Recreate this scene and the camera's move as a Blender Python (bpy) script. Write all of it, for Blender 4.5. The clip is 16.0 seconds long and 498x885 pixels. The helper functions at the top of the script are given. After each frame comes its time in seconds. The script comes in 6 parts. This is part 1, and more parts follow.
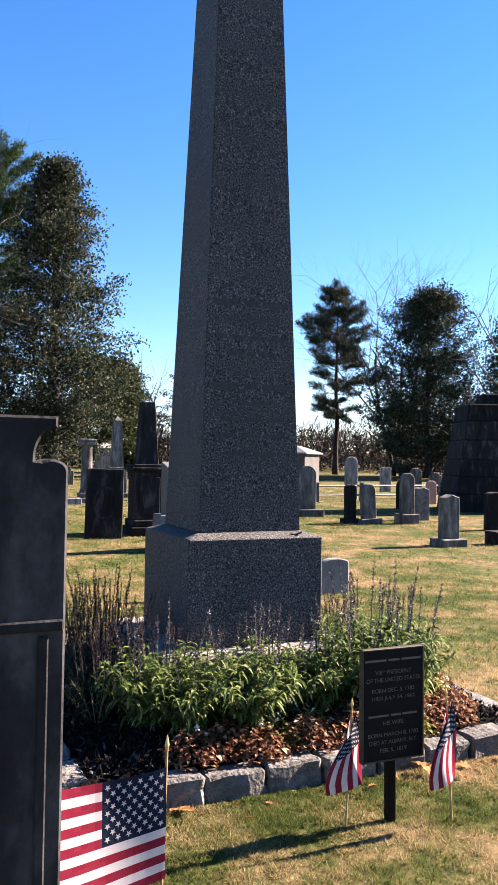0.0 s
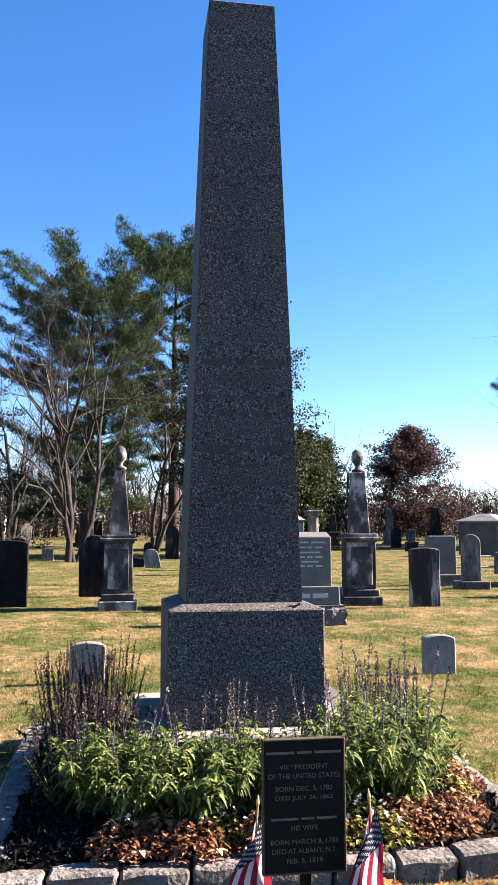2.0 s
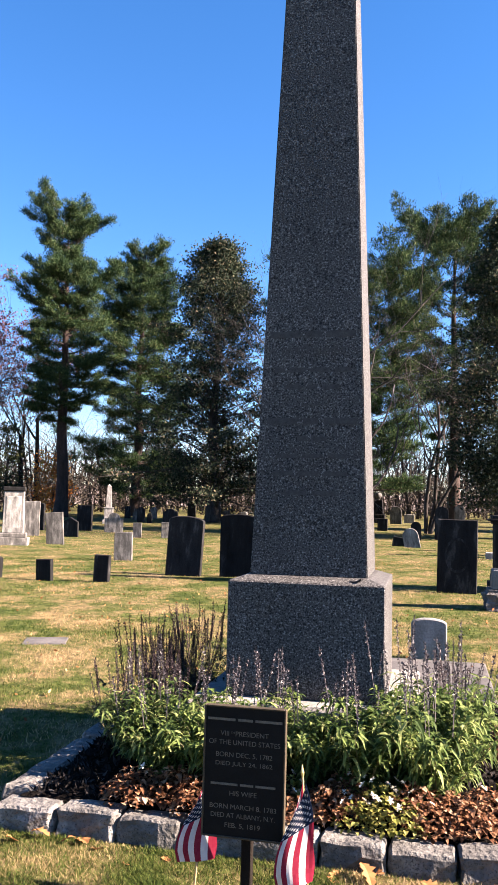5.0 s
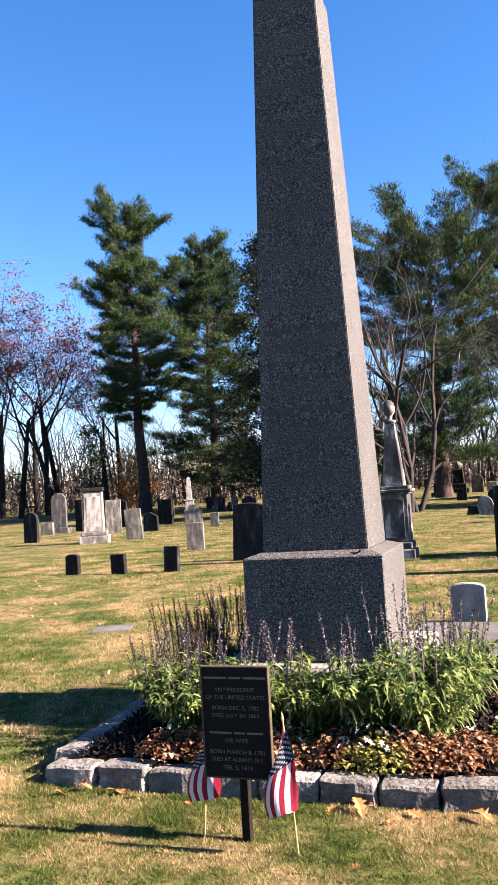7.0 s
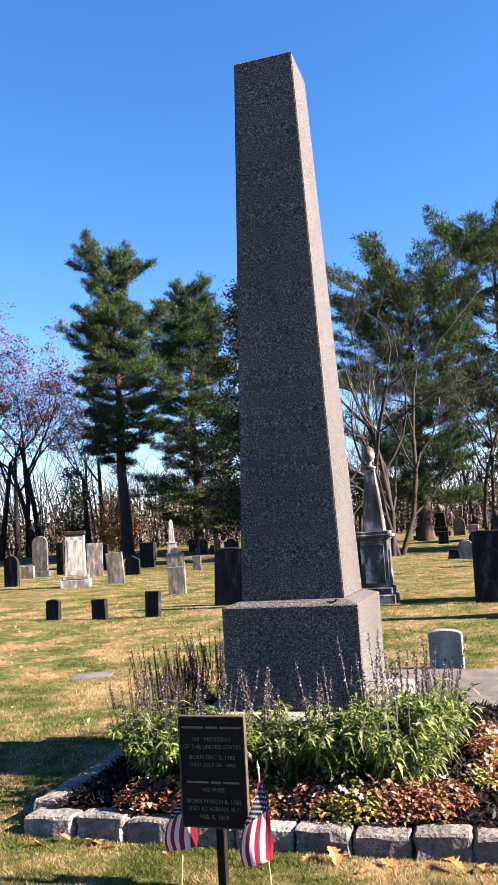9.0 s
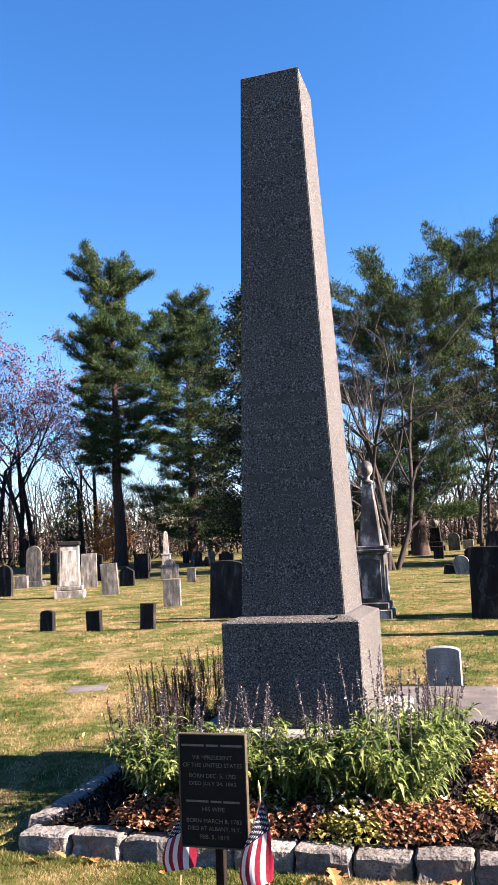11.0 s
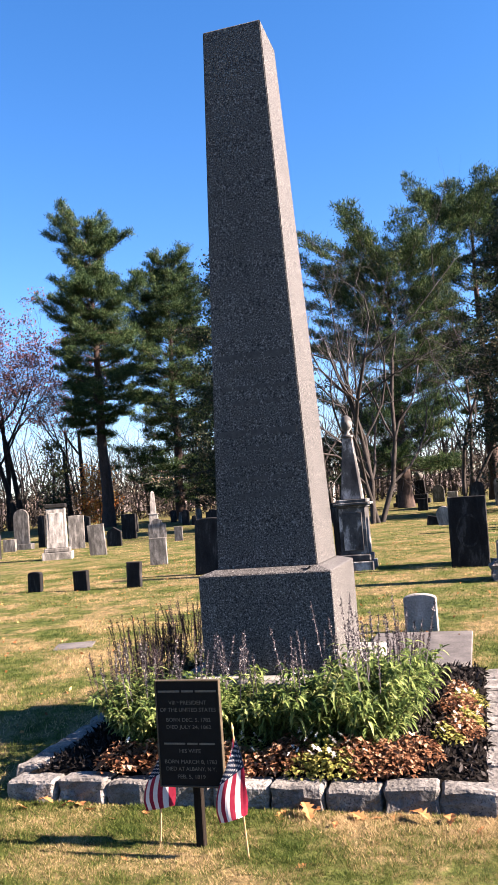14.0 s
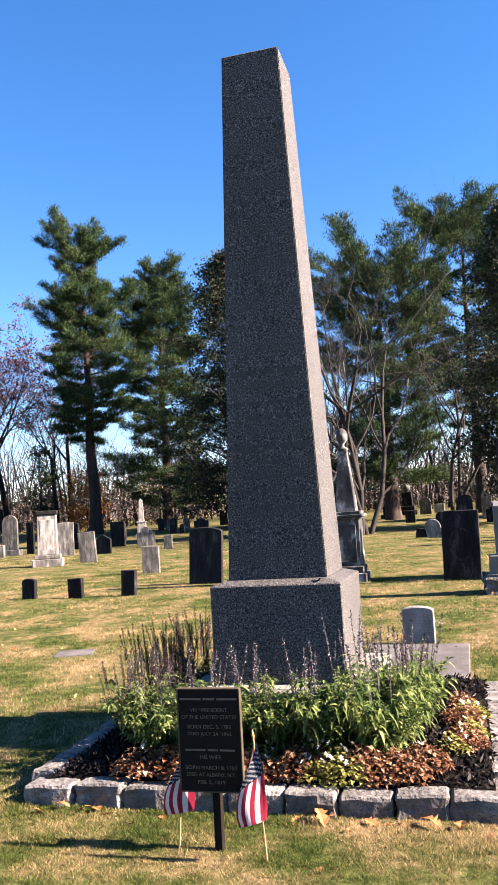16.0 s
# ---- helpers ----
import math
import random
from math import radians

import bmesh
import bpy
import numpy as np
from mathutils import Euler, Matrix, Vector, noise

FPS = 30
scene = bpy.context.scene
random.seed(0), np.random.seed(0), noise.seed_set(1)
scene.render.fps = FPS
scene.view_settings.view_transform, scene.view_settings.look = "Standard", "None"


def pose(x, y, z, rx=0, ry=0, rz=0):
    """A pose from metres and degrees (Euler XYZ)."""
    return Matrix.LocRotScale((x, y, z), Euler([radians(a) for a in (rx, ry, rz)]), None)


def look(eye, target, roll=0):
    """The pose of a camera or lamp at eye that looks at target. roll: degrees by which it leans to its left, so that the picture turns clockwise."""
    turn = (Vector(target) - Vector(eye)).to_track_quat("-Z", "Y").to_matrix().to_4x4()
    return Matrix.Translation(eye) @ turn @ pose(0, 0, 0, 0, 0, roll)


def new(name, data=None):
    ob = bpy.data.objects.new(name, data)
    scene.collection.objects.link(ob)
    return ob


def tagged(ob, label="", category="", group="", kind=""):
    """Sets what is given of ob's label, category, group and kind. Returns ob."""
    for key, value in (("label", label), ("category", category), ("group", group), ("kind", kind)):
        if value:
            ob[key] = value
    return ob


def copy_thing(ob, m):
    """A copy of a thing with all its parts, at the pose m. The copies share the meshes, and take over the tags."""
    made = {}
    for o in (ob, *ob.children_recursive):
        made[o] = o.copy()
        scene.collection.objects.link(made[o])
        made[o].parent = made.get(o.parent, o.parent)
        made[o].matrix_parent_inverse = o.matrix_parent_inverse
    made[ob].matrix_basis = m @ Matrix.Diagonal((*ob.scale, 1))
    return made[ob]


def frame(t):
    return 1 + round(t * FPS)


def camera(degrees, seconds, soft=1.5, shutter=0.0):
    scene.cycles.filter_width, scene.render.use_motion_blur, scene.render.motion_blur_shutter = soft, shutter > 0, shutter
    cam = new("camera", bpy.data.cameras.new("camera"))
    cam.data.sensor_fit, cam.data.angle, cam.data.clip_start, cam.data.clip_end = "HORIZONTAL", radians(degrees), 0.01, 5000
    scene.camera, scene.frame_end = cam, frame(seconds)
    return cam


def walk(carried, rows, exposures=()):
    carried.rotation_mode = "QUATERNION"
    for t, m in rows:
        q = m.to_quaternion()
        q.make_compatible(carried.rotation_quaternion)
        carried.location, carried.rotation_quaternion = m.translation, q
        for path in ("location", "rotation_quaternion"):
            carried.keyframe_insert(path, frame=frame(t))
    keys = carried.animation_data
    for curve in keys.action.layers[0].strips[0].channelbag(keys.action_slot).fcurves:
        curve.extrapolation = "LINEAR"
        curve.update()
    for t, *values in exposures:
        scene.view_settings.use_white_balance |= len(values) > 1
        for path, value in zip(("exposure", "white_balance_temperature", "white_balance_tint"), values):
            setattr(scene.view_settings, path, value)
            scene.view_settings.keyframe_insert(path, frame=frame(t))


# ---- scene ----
cam = camera(34.5, 16.0, soft=1.2)

PATH = [
    (0, (-1.956, -4.769, 1.544), (-1.157, -2.936, 1.588), 0.9),
    (0.5, (-1.615, -4.792, 1.553), (-0.931, -2.918, 1.694), 1.3),
    (1, (-1.321, -4.851, 1.515), (-0.792, -2.931, 1.699), 0.3),
    (1.5, (-0.995, -4.901, 1.519), (-0.592, -2.952, 1.719), -0.0),
    (2, (-0.661, -4.87, 1.518), (-0.364, -2.904, 1.736), -0.0),
    (2.5, (-0.391, -4.952, 1.504), (-0.222, -2.971, 1.725), 0.2),
    (3, (-0.176, -5.024, 1.528), (-0.138, -3.035, 1.739), 0.5),
    (3.5, (0.003, -4.89, 1.526), (-0.096, -2.903, 1.735), 0.8),
    (4, (0.181, -4.83, 1.512), (-0.06, -2.855, 1.718), 1.5),
    (6.5, (1.202, -4.989, 1.489), (0.599, -3.085, 1.598), -2.3),
    (7, (1.229, -5.154, 1.497), (0.597, -3.261, 1.62), -3.5),
    (7.5, (1.269, -5.287, 1.535), (0.648, -3.392, 1.688), -3.6),
    (8, (1.303, -5.299, 1.555), (0.706, -3.399, 1.738), -3.7),
    (8.5, (1.312, -5.289, 1.55), (0.718, -3.39, 1.758), -3.6),
    (9, (1.303, -5.29, 1.545), (0.719, -3.39, 1.769), -3.4),
    (9.5, (1.273, -5.288, 1.546), (0.696, -3.388, 1.784), -3.1),
    (10, (1.255, -5.276, 1.543), (0.68, -3.378, 1.798), -2.8),
    (12.5, (1.264, -5.285, 1.598), (0.696, -3.382, 1.832), -2.7),
    (13, (1.414, -5.274, 1.594), (0.838, -3.368, 1.784), -3.5),
    (13.5, (1.444, -5.258, 1.543), (0.879, -3.346, 1.708), -3.9),
    (14, (1.369, -5.344, 1.540), (0.823, -3.425, 1.687), -4.3),
    (14.5, (1.261, -5.485, 1.556), (0.729, -3.562, 1.698), -4.6),
    (15, (1.257, -5.536, 1.572), (0.733, -3.612, 1.724), -4.4),
    (15.5, (1.233, -5.508, 1.560), (0.724, -3.581, 1.730), -3.9),
    (16, (1.240, -5.521, 1.576), (0.729, -3.595, 1.743), -3.4),
]
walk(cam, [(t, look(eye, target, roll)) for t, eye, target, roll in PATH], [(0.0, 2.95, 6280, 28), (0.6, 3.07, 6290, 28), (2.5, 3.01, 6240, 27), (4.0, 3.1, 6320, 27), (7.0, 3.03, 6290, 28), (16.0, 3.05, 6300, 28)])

# ---- world, sun, exposure ----
SUN_DIR = Vector((0.866 * 0.999, 0.866 * 0.04, 0.5)).normalized()
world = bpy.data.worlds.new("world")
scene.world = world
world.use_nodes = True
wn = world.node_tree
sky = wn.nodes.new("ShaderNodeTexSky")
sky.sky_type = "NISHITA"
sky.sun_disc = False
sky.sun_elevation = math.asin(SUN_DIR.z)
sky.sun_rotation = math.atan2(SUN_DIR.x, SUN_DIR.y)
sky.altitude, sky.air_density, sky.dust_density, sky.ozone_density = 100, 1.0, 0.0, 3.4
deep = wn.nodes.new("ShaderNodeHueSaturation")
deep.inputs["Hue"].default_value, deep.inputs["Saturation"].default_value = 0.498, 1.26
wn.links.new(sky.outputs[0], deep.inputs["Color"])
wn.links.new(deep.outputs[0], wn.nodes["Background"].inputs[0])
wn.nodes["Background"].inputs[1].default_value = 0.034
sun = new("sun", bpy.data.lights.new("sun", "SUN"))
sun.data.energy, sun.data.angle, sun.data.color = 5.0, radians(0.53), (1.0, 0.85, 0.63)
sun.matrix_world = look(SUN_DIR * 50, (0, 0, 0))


def ground_z(x, y):
    """Height of the lawn: it rises gently away from the sign."""
    return float(np.interp(y, [-30, -2.2, 9, 12, 30, 45, 80], [-0.05, 0, 0.27, 0.3, 0.33, 0.55, 0.9]))


# ---- materials ----
def surface(name, stops, scale=6.0, rough=0.8, bump=0.25, fine=60.0, streak=0.0, fleck=None, fleck_scale=120.0,
            fleck_at=0.62, vary=0.15, relief=0.01, metal=0.0, detail=8.0, gloss=0.25):
    """A weathered opaque surface: broad stains along stops, fine grain, optional flecks and run-down streaks."""
    m = bpy.data.materials.new(name)
    m.use_nodes = True
    n, l = m.node_tree.nodes, m.node_tree.links
    b = n["Principled BSDF"]
    b.inputs["Roughness"].default_value, b.inputs["Metallic"].default_value = rough, metal
    b.inputs["Specular IOR Level"].default_value = gloss
    co = n.new("ShaderNodeTexCoord")
    src = co.outputs["Object"]
    info = n.new("ShaderNodeObjectInfo")
    off = n.new("ShaderNodeVectorMath")
    off.operation = "MULTIPLY_ADD"
    l.new(info.outputs["Random"], off.inputs[0])
    off.inputs[1].default_value = (17.0, 11.0, 23.0)
    l.new(src, off.inputs[2])
    mp = n.new("ShaderNodeMapping")
    mp.inputs["Scale"].default_value = (1, 1, 1 - 0.88 * streak)
    l.new(off.outputs[0], mp.inputs["Vector"])
    big = n.new("ShaderNodeTexNoise")
    big.inputs["Scale"].default_value, big.inputs["Detail"].default_value = scale, detail
    big.inputs["Roughness"].default_value = 0.62
    l.new(mp.outputs[0], big.inputs["Vector"])
    ramp = n.new("ShaderNodeValToRGB")
    while len(ramp.color_ramp.elements) < len(stops):
        ramp.color_ramp.elements.new(0.5)
    for e, (p, c) in zip(ramp.color_ramp.elements, stops):
        e.position, e.color = p, (*c, 1)
    l.new(big.outputs[0], ramp.inputs[0])
    grain = n.new("ShaderNodeTexNoise")
    grain.inputs["Scale"].default_value, grain.inputs["Detail"].default_value = fine, 4
    l.new(off.outputs[0], grain.inputs["Vector"])
    gr = n.new("ShaderNodeMapRange")
    gr.inputs["From Min"].default_value, gr.inputs["From Max"].default_value = 0.25, 0.75
    gr.inputs["To Min"].default_value, gr.inputs["To Max"].default_value = 1 - 0.28, 1 + 0.28
    l.new(grain.outputs[0], gr.inputs["Value"])
    mul = n.new("ShaderNodeMix")
    mul.data_type, mul.blend_type = "RGBA", "MULTIPLY"
    mul.inputs["Factor"].default_value = 1
    l.new(ramp.outputs[0], mul.inputs["A"])
    l.new(gr.outputs[0], mul.inputs["B"])
    out = mul.outputs["Result"]
    if fleck:
        fn = n.new("ShaderNodeTexNoise")
        fn.inputs["Scale"].default_value, fn.inputs["Detail"].default_value = fleck_scale, 2
        l.new(off.outputs[0], fn.inputs["Vector"])
        fr = n.new("ShaderNodeMapRange")
        fr.inputs["From Min"].default_value, fr.inputs["From Max"].default_value = fleck_at - 0.03, fleck_at + 0.03
        l.new(fn.outputs[0], fr.inputs["Value"])
        fm = n.new("ShaderNodeMix")
        fm.data_type = "RGBA"
        l.new(fr.outputs[0], fm.inputs["Factor"])
        l.new(out, fm.inputs["A"])
        fm.inputs["B"].default_value = (*fleck, 1)
        out = fm.outputs["Result"]
    hsv = n.new("ShaderNodeHueSaturation")
    vr = n.new("ShaderNodeMapRange")
    vr.inputs["To Min"].default_value, vr.inputs["To Max"].default_value = 1 - vary, 1 + vary
    l.new(info.outputs["Random"], vr.inputs["Value"])
    l.new(vr.outputs[0], hsv.inputs["Value"])
    l.new(out, hsv.inputs["Color"])
    l.new(hsv.outputs[0], b.inputs["Base Color"])
    if bump:
        bp = n.new("ShaderNodeBump")
        bp.inputs["Strength"].default_value, bp.inputs["Distance"].default_value = bump, relief
        l.new(grain.outputs[0], bp.inputs["Height"])
        l.new(bp.outputs[0], b.inputs["Normal"])
    return m


def leafage(name, stops, rough=0.7, through_light=0.3, patch=0.0, patch_scale=0.6, gloss=0.05, own=1.0):
    """Leaves, needles and blades: every piece takes its own colour out of stops."""
    m = bpy.data.materials.new(name)
    m.use_nodes = True
    n, l = m.node_tree.nodes, m.node_tree.links
    b = n["Principled BSDF"]
    b.inputs["Roughness"].default_value, b.inputs["Specular IOR Level"].default_value = rough, gloss
    geo = n.new("ShaderNodeNewGeometry")
    co = n.new("ShaderNodeTexCoord")
    noi = n.new("ShaderNodeTexNoise")
    noi.inputs["Scale"].default_value, noi.inputs["Detail"].default_value = patch_scale, 5
    l.new(co.outputs["Object"], noi.inputs["Vector"])
    add = n.new("ShaderNodeMath")
    add.operation = "MULTIPLY_ADD"
    ce = n.new("ShaderNodeMath")
    ce.operation = "SUBTRACT"
    l.new(noi.outputs[0], ce.inputs[0])
    ce.inputs[1].default_value = 0.5
    l.new(ce.outputs[0], add.inputs[0])
    add.inputs[1].default_value = patch
    each = n.new("ShaderNodeMapRange")
    each.inputs["To Min"].default_value, each.inputs["To Max"].default_value = 0.5 - own / 2, 0.5 + own / 2
    l.new(geo.outputs["Random Per Island"], each.inputs["Value"])
    l.new(each.outputs[0], add.inputs[2])
    ramp = n.new("ShaderNodeValToRGB")
    while len(ramp.color_ramp.elements) < len(stops):
        ramp.color_ramp.elements.new(0.5)
    for e, (p, c) in zip(ramp.color_ramp.elements, stops):
        e.position, e.color = p, (*c, 1)
    l.new(add.outputs[0], ramp.inputs[0])
    l.new(ramp.outputs[0], b.inputs["Base Color"])
    if through_light:
        tr = n.new("ShaderNodeBsdfTranslucent")
        l.new(ramp.outputs[0], tr.inputs[0])
        mx = n.new("ShaderNodeMixShader")
        mx.inputs[0].default_value = through_light
        l.new(b.outputs[0], mx.inputs[1])
        l.new(tr.outputs[0], mx.inputs[2])
        l.new(mx.outputs[0], n["Material Output"].inputs[0])
    return m


def speckled_granite(name, dark, mid, pale, grain=95.0):
    """Hammered granite: pale and dark crystals of about a centimetre, finer specks between, faint broad stains."""
    m = bpy.data.materials.new(name)
    m.use_nodes = True
    n, l = m.node_tree.nodes, m.node_tree.links
    b = n["Principled BSDF"]
    b.inputs["Roughness"].default_value, b.inputs["Specular IOR Level"].default_value = 0.7, 0.2
    co = n.new("ShaderNodeTexCoord")
    crystal = n.new("ShaderNodeTexNoise")
    crystal.inputs["Scale"].default_value, crystal.inputs["Detail"].default_value, crystal.inputs["Roughness"].default_value = grain, 3, 0.65
    l.new(co.outputs["Object"], crystal.inputs["Vector"])
    ramp = n.new("ShaderNodeValToRGB")
    stops = ((0.4, dark), (0.47, mid), (0.56, mid), (0.66, pale))
    while len(ramp.color_ramp.elements) < len(stops):
        ramp.color_ramp.elements.new(0.5)
    for e, (p, c) in zip(ramp.color_ramp.elements, stops):
        e.position, e.color = p, (*c, 1)
    l.new(crystal.outputs[0], ramp.inputs[0])
    stain = n.new("ShaderNodeTexNoise")
    stain.inputs["Scale"].default_value, stain.inputs["Detail"].default_value = 2.2, 6
    squash = n.new("ShaderNodeMapping")
    squash.inputs["Scale"].default_value = (1, 1, 0.35)
    l.new(co.outputs["Object"], squash.inputs["Vector"])
    l.new(squash.outputs[0], stain.inputs["Vector"])
    tone = n.new("ShaderNodeMapRange")
    tone.inputs["From Min"].default_value, tone.inputs["From Max"].default_value = 0.3, 0.7
    tone.inputs["To Min"].default_value, tone.inputs["To Max"].default_value = 0.84, 1.14
    l.new(stain.outputs[0], tone.inputs["Value"])
    mul = n.new("ShaderNodeMix")
    mul.data_type, mul.blend_type = "RGBA", "MULTIPLY"
    mul.inputs["Factor"].default_value = 1
    l.new(ramp.outputs[0], mul.inputs["A"])
    l.new(tone.outputs[0], mul.inputs["B"])
    l.new(mul.outputs["Result"], b.inputs["Base Color"])
    bp = n.new("ShaderNodeBump")
    bp.inputs["Strength"].default_value, bp.inputs["Distance"].default_value = 0.5, 0.005
    l.new(crystal.outputs[0], bp.inputs["Height"])
    l.new(bp.outputs[0], b.inputs["Normal"])
    return m


GRANITE = speckled_granite("grey granite", (0.007, 0.007, 0.008), (0.054, 0.053, 0.052), (0.2, 0.198, 0.193), 104.0)
GRANITE_PALE = surface("pale granite", [(0.3, (0.13, 0.125, 0.115)), (0.7, (0.22, 0.21, 0.195))], 4, 0.8, 0.3, 60, vary=0.05)
GRANITE_SMOOTH = surface("grey dressed granite", [(0.3, (0.08, 0.083, 0.08)), (0.7, (0.12, 0.123, 0.12))], 5, 0.6, 0.15, 120, fleck=(0.06, 0.06, 0.065), fleck_scale=160, vary=0.05)
GRANITE_ROUGH = surface("rock-faced granite", [(0.3, (0.045, 0.045, 0.045)), (0.7, (0.15, 0.148, 0.145))], 9, 0.9, 0.9, 30, vary=0.1, relief=0.03)
KERB_STONE = surface("split grey kerb granite", [(0.3, (0.06, 0.058, 0.054)), (0.52, (0.115, 0.111, 0.104)), (0.75, (0.22, 0.212, 0.198))], 9, 0.9, 0.9, 40, fleck=(0.04, 0.04, 0.04), fleck_scale=150, fleck_at=0.62, vary=0.25, relief=0.02)
MARBLE_GREY = surface("weathered grey marble", [(0.28, (0.022, 0.021, 0.02)), (0.5, (0.082, 0.079, 0.073)), (0.72, (0.22, 0.21, 0.195))], 9, 0.85, 0.3, 50, streak=0.8, vary=0.25)
MARBLE_PALE = surface("pale grey marble", [(0.25, (0.09, 0.089, 0.087)), (0.5, (0.15, 0.148, 0.143)), (0.75, (0.22, 0.215, 0.21))], 8, 0.85, 0.3, 50, streak=0.7, vary=0.08)
# The rails' sunlit tops are put into this paler iron colour.
IRON_SUNLIT = surface("grey iron, sunlit tone", [(0.3, (0.06, 0.058, 0.056)), (0.7, (0.16, 0.15, 0.145))], 8, 0.5, 0.2, 100, metal=0.3)
# Base tone darkened for faces in shade; streaks and blotches are stains.
MARBLE_DARK = surface("dark stained marble, shade in its tone", [(0.3, (0.005, 0.005, 0.0055)), (0.55, (0.014, 0.014, 0.0145)), (0.72, (0.06, 0.058, 0.056)), (0.85, (0.13, 0.125, 0.12))], 8, 0.85, 0.3, 50, streak=0.85, vary=0.3, gloss=0.1)
# The shaded face is put into this near-black tone; pale smears are stains.
MARBLE_BLACK = surface("near-black stained marble, shade in its tone", [(0.32, (0.004, 0.0045, 0.0055)), (0.52, (0.011, 0.012, 0.014)), (0.7, (0.06, 0.061, 0.064))], 4, 0.8, 0.4, 40, streak=0.6, vary=0.0, relief=0.015)
MARBLE_STREAKED = surface("black marble with white runs", [(0.48, (0.012, 0.012, 0.014)), (0.57, (0.04, 0.04, 0.042)), (0.68, (0.3, 0.3, 0.3))], 7.0, 0.8, 0.25, 60, streak=0.95, vary=0.1)
MARBLE_PIED = surface("black and white stained marble", [(0.36, (0.012, 0.012, 0.014)), (0.54, (0.05, 0.05, 0.05)), (0.66, (0.32, 0.31, 0.3))], 3.0, 0.8, 0.25, 60, streak=0.35, vary=0.1)
MARBLE_WHITE = surface("white marble", [(0.28, (0.04, 0.039, 0.037)), (0.5, (0.18, 0.174, 0.163)), (0.75, (0.38, 0.365, 0.345))], 8, 0.8, 0.25, 60, streak=0.8, vary=0.12)
SANDSTONE_PINK = surface("pink granite", [(0.3, (0.28, 0.16, 0.14)), (0.7, (0.4, 0.26, 0.23))], 5, 0.8, 0.2, 60)
LEDGER_STONE = surface("streaked bluestone", [(0.3, (0.04, 0.038, 0.037)), (0.55, (0.075, 0.071, 0.069)), (0.75, (0.125, 0.117, 0.113))], 5, 0.85, 0.3, 50, vary=0.0)
PLASTER = surface("grey limewashed plaster", [(0.3, (0.06, 0.059, 0.057)), (0.7, (0.11, 0.108, 0.105))], 2, 0.9, 0.15, 50)
LEAD_ROOF = surface("dull metal roof", [(0.3, (0.09, 0.092, 0.095)), (0.7, (0.16, 0.162, 0.165))], 3, 0.6, 0.1, 50)
BRONZE_BLACK = surface("black lacquered bronze", [(0.3, (0.006, 0.006, 0.006)), (0.7, (0.009, 0.009, 0.009))], 20, 0.7, 0.1, 300, vary=0.0, relief=0.001, gloss=0.08)
BRONZE_RIM = surface("worn bronze rim", [(0.3, (0.035, 0.028, 0.018)), (0.7, (0.07, 0.055, 0.035))], 25, 0.6, 0.1, 200, metal=0.2, vary=0.0)
LETTERING = surface("bronze lettering", [(0.3, (0.075, 0.066, 0.054)), (0.7, (0.12, 0.105, 0.085))], 40, 0.6, 0.0, 200, vary=0.0)
LETTERING_CUT = surface("shadowed cut lettering", [(0.3, (0.03, 0.03, 0.03)), (0.7, (0.06, 0.059, 0.058))], 40, 0.9, 0.0, 200, vary=0.0)
LETTERING_PALE = surface("pale cut lettering", [(0.3, (0.3, 0.31, 0.32)), (0.7, (0.38, 0.39, 0.4))], 40, 0.9, 0.0, 200, vary=0.0)
POST_PAINT = surface("dark brown painted post", [(0.3, (0.006, 0.005, 0.004)), (0.7, (0.014, 0.011, 0.009))], 20, 0.8, 0.3, 150, streak=0.8, vary=0.0, gloss=0.06)
STICK_WOOD = surface("varnished stick", [(0.3, (0.2, 0.13, 0.06)), (0.7, (0.35, 0.24, 0.12))], 30, 0.6, 0.1, 150, vary=0.1)
GILT = surface("gilt spear tip", [(0.3, (0.45, 0.33, 0.12)), (0.7, (0.6, 0.46, 0.2))], 30, 0.4, 0.0, 150, metal=0.6, vary=0.0)
CLOTH_RED = leafage("red flag cloth", [(0.0, (0.27, 0.022, 0.048)), (1.0, (0.32, 0.034, 0.065))], 0.85, 0.45)
CLOTH_WHITE = leafage("white flag cloth", [(0.0, (0.66, 0.63, 0.64)), (1.0, (0.72, 0.69, 0.7))], 0.85, 0.45)
CLOTH_BLUE = leafage("navy flag cloth", [(0.0, (0.012, 0.02, 0.042)), (1.0, (0.016, 0.026, 0.055))], 0.85, 0.3)
MULCH = surface("black bark mulch", [(0.3, (0.0025, 0.002, 0.002)), (0.7, (0.008, 0.007, 0.006))], 25, 0.95, 0.9, 60, vary=0.0, relief=0.03, gloss=0.02)
IRON = surface("black iron pipe", [(0.3, (0.015, 0.015, 0.016)), (0.7, (0.04, 0.036, 0.034))], 10, 0.6, 0.2, 100)
BARK_PINE = surface("pine bark", [(0.3, (0.014, 0.01, 0.009)), (0.7, (0.05, 0.034, 0.028))], 5, 0.95, 0.6, 14, streak=0.7, relief=0.05)
BARK_GREY = surface("grey bark", [(0.3, (0.01, 0.009, 0.008)), (0.7, (0.042, 0.036, 0.033))], 6, 0.95, 0.5, 18, streak=0.7, relief=0.04)
BARK_DARK = surface("dark oak bark", [(0.3, (0.006, 0.0055, 0.005)), (0.7, (0.02, 0.018, 0.0165))], 6, 0.95, 0.5, 18, streak=0.7, relief=0.04, gloss=0.08)
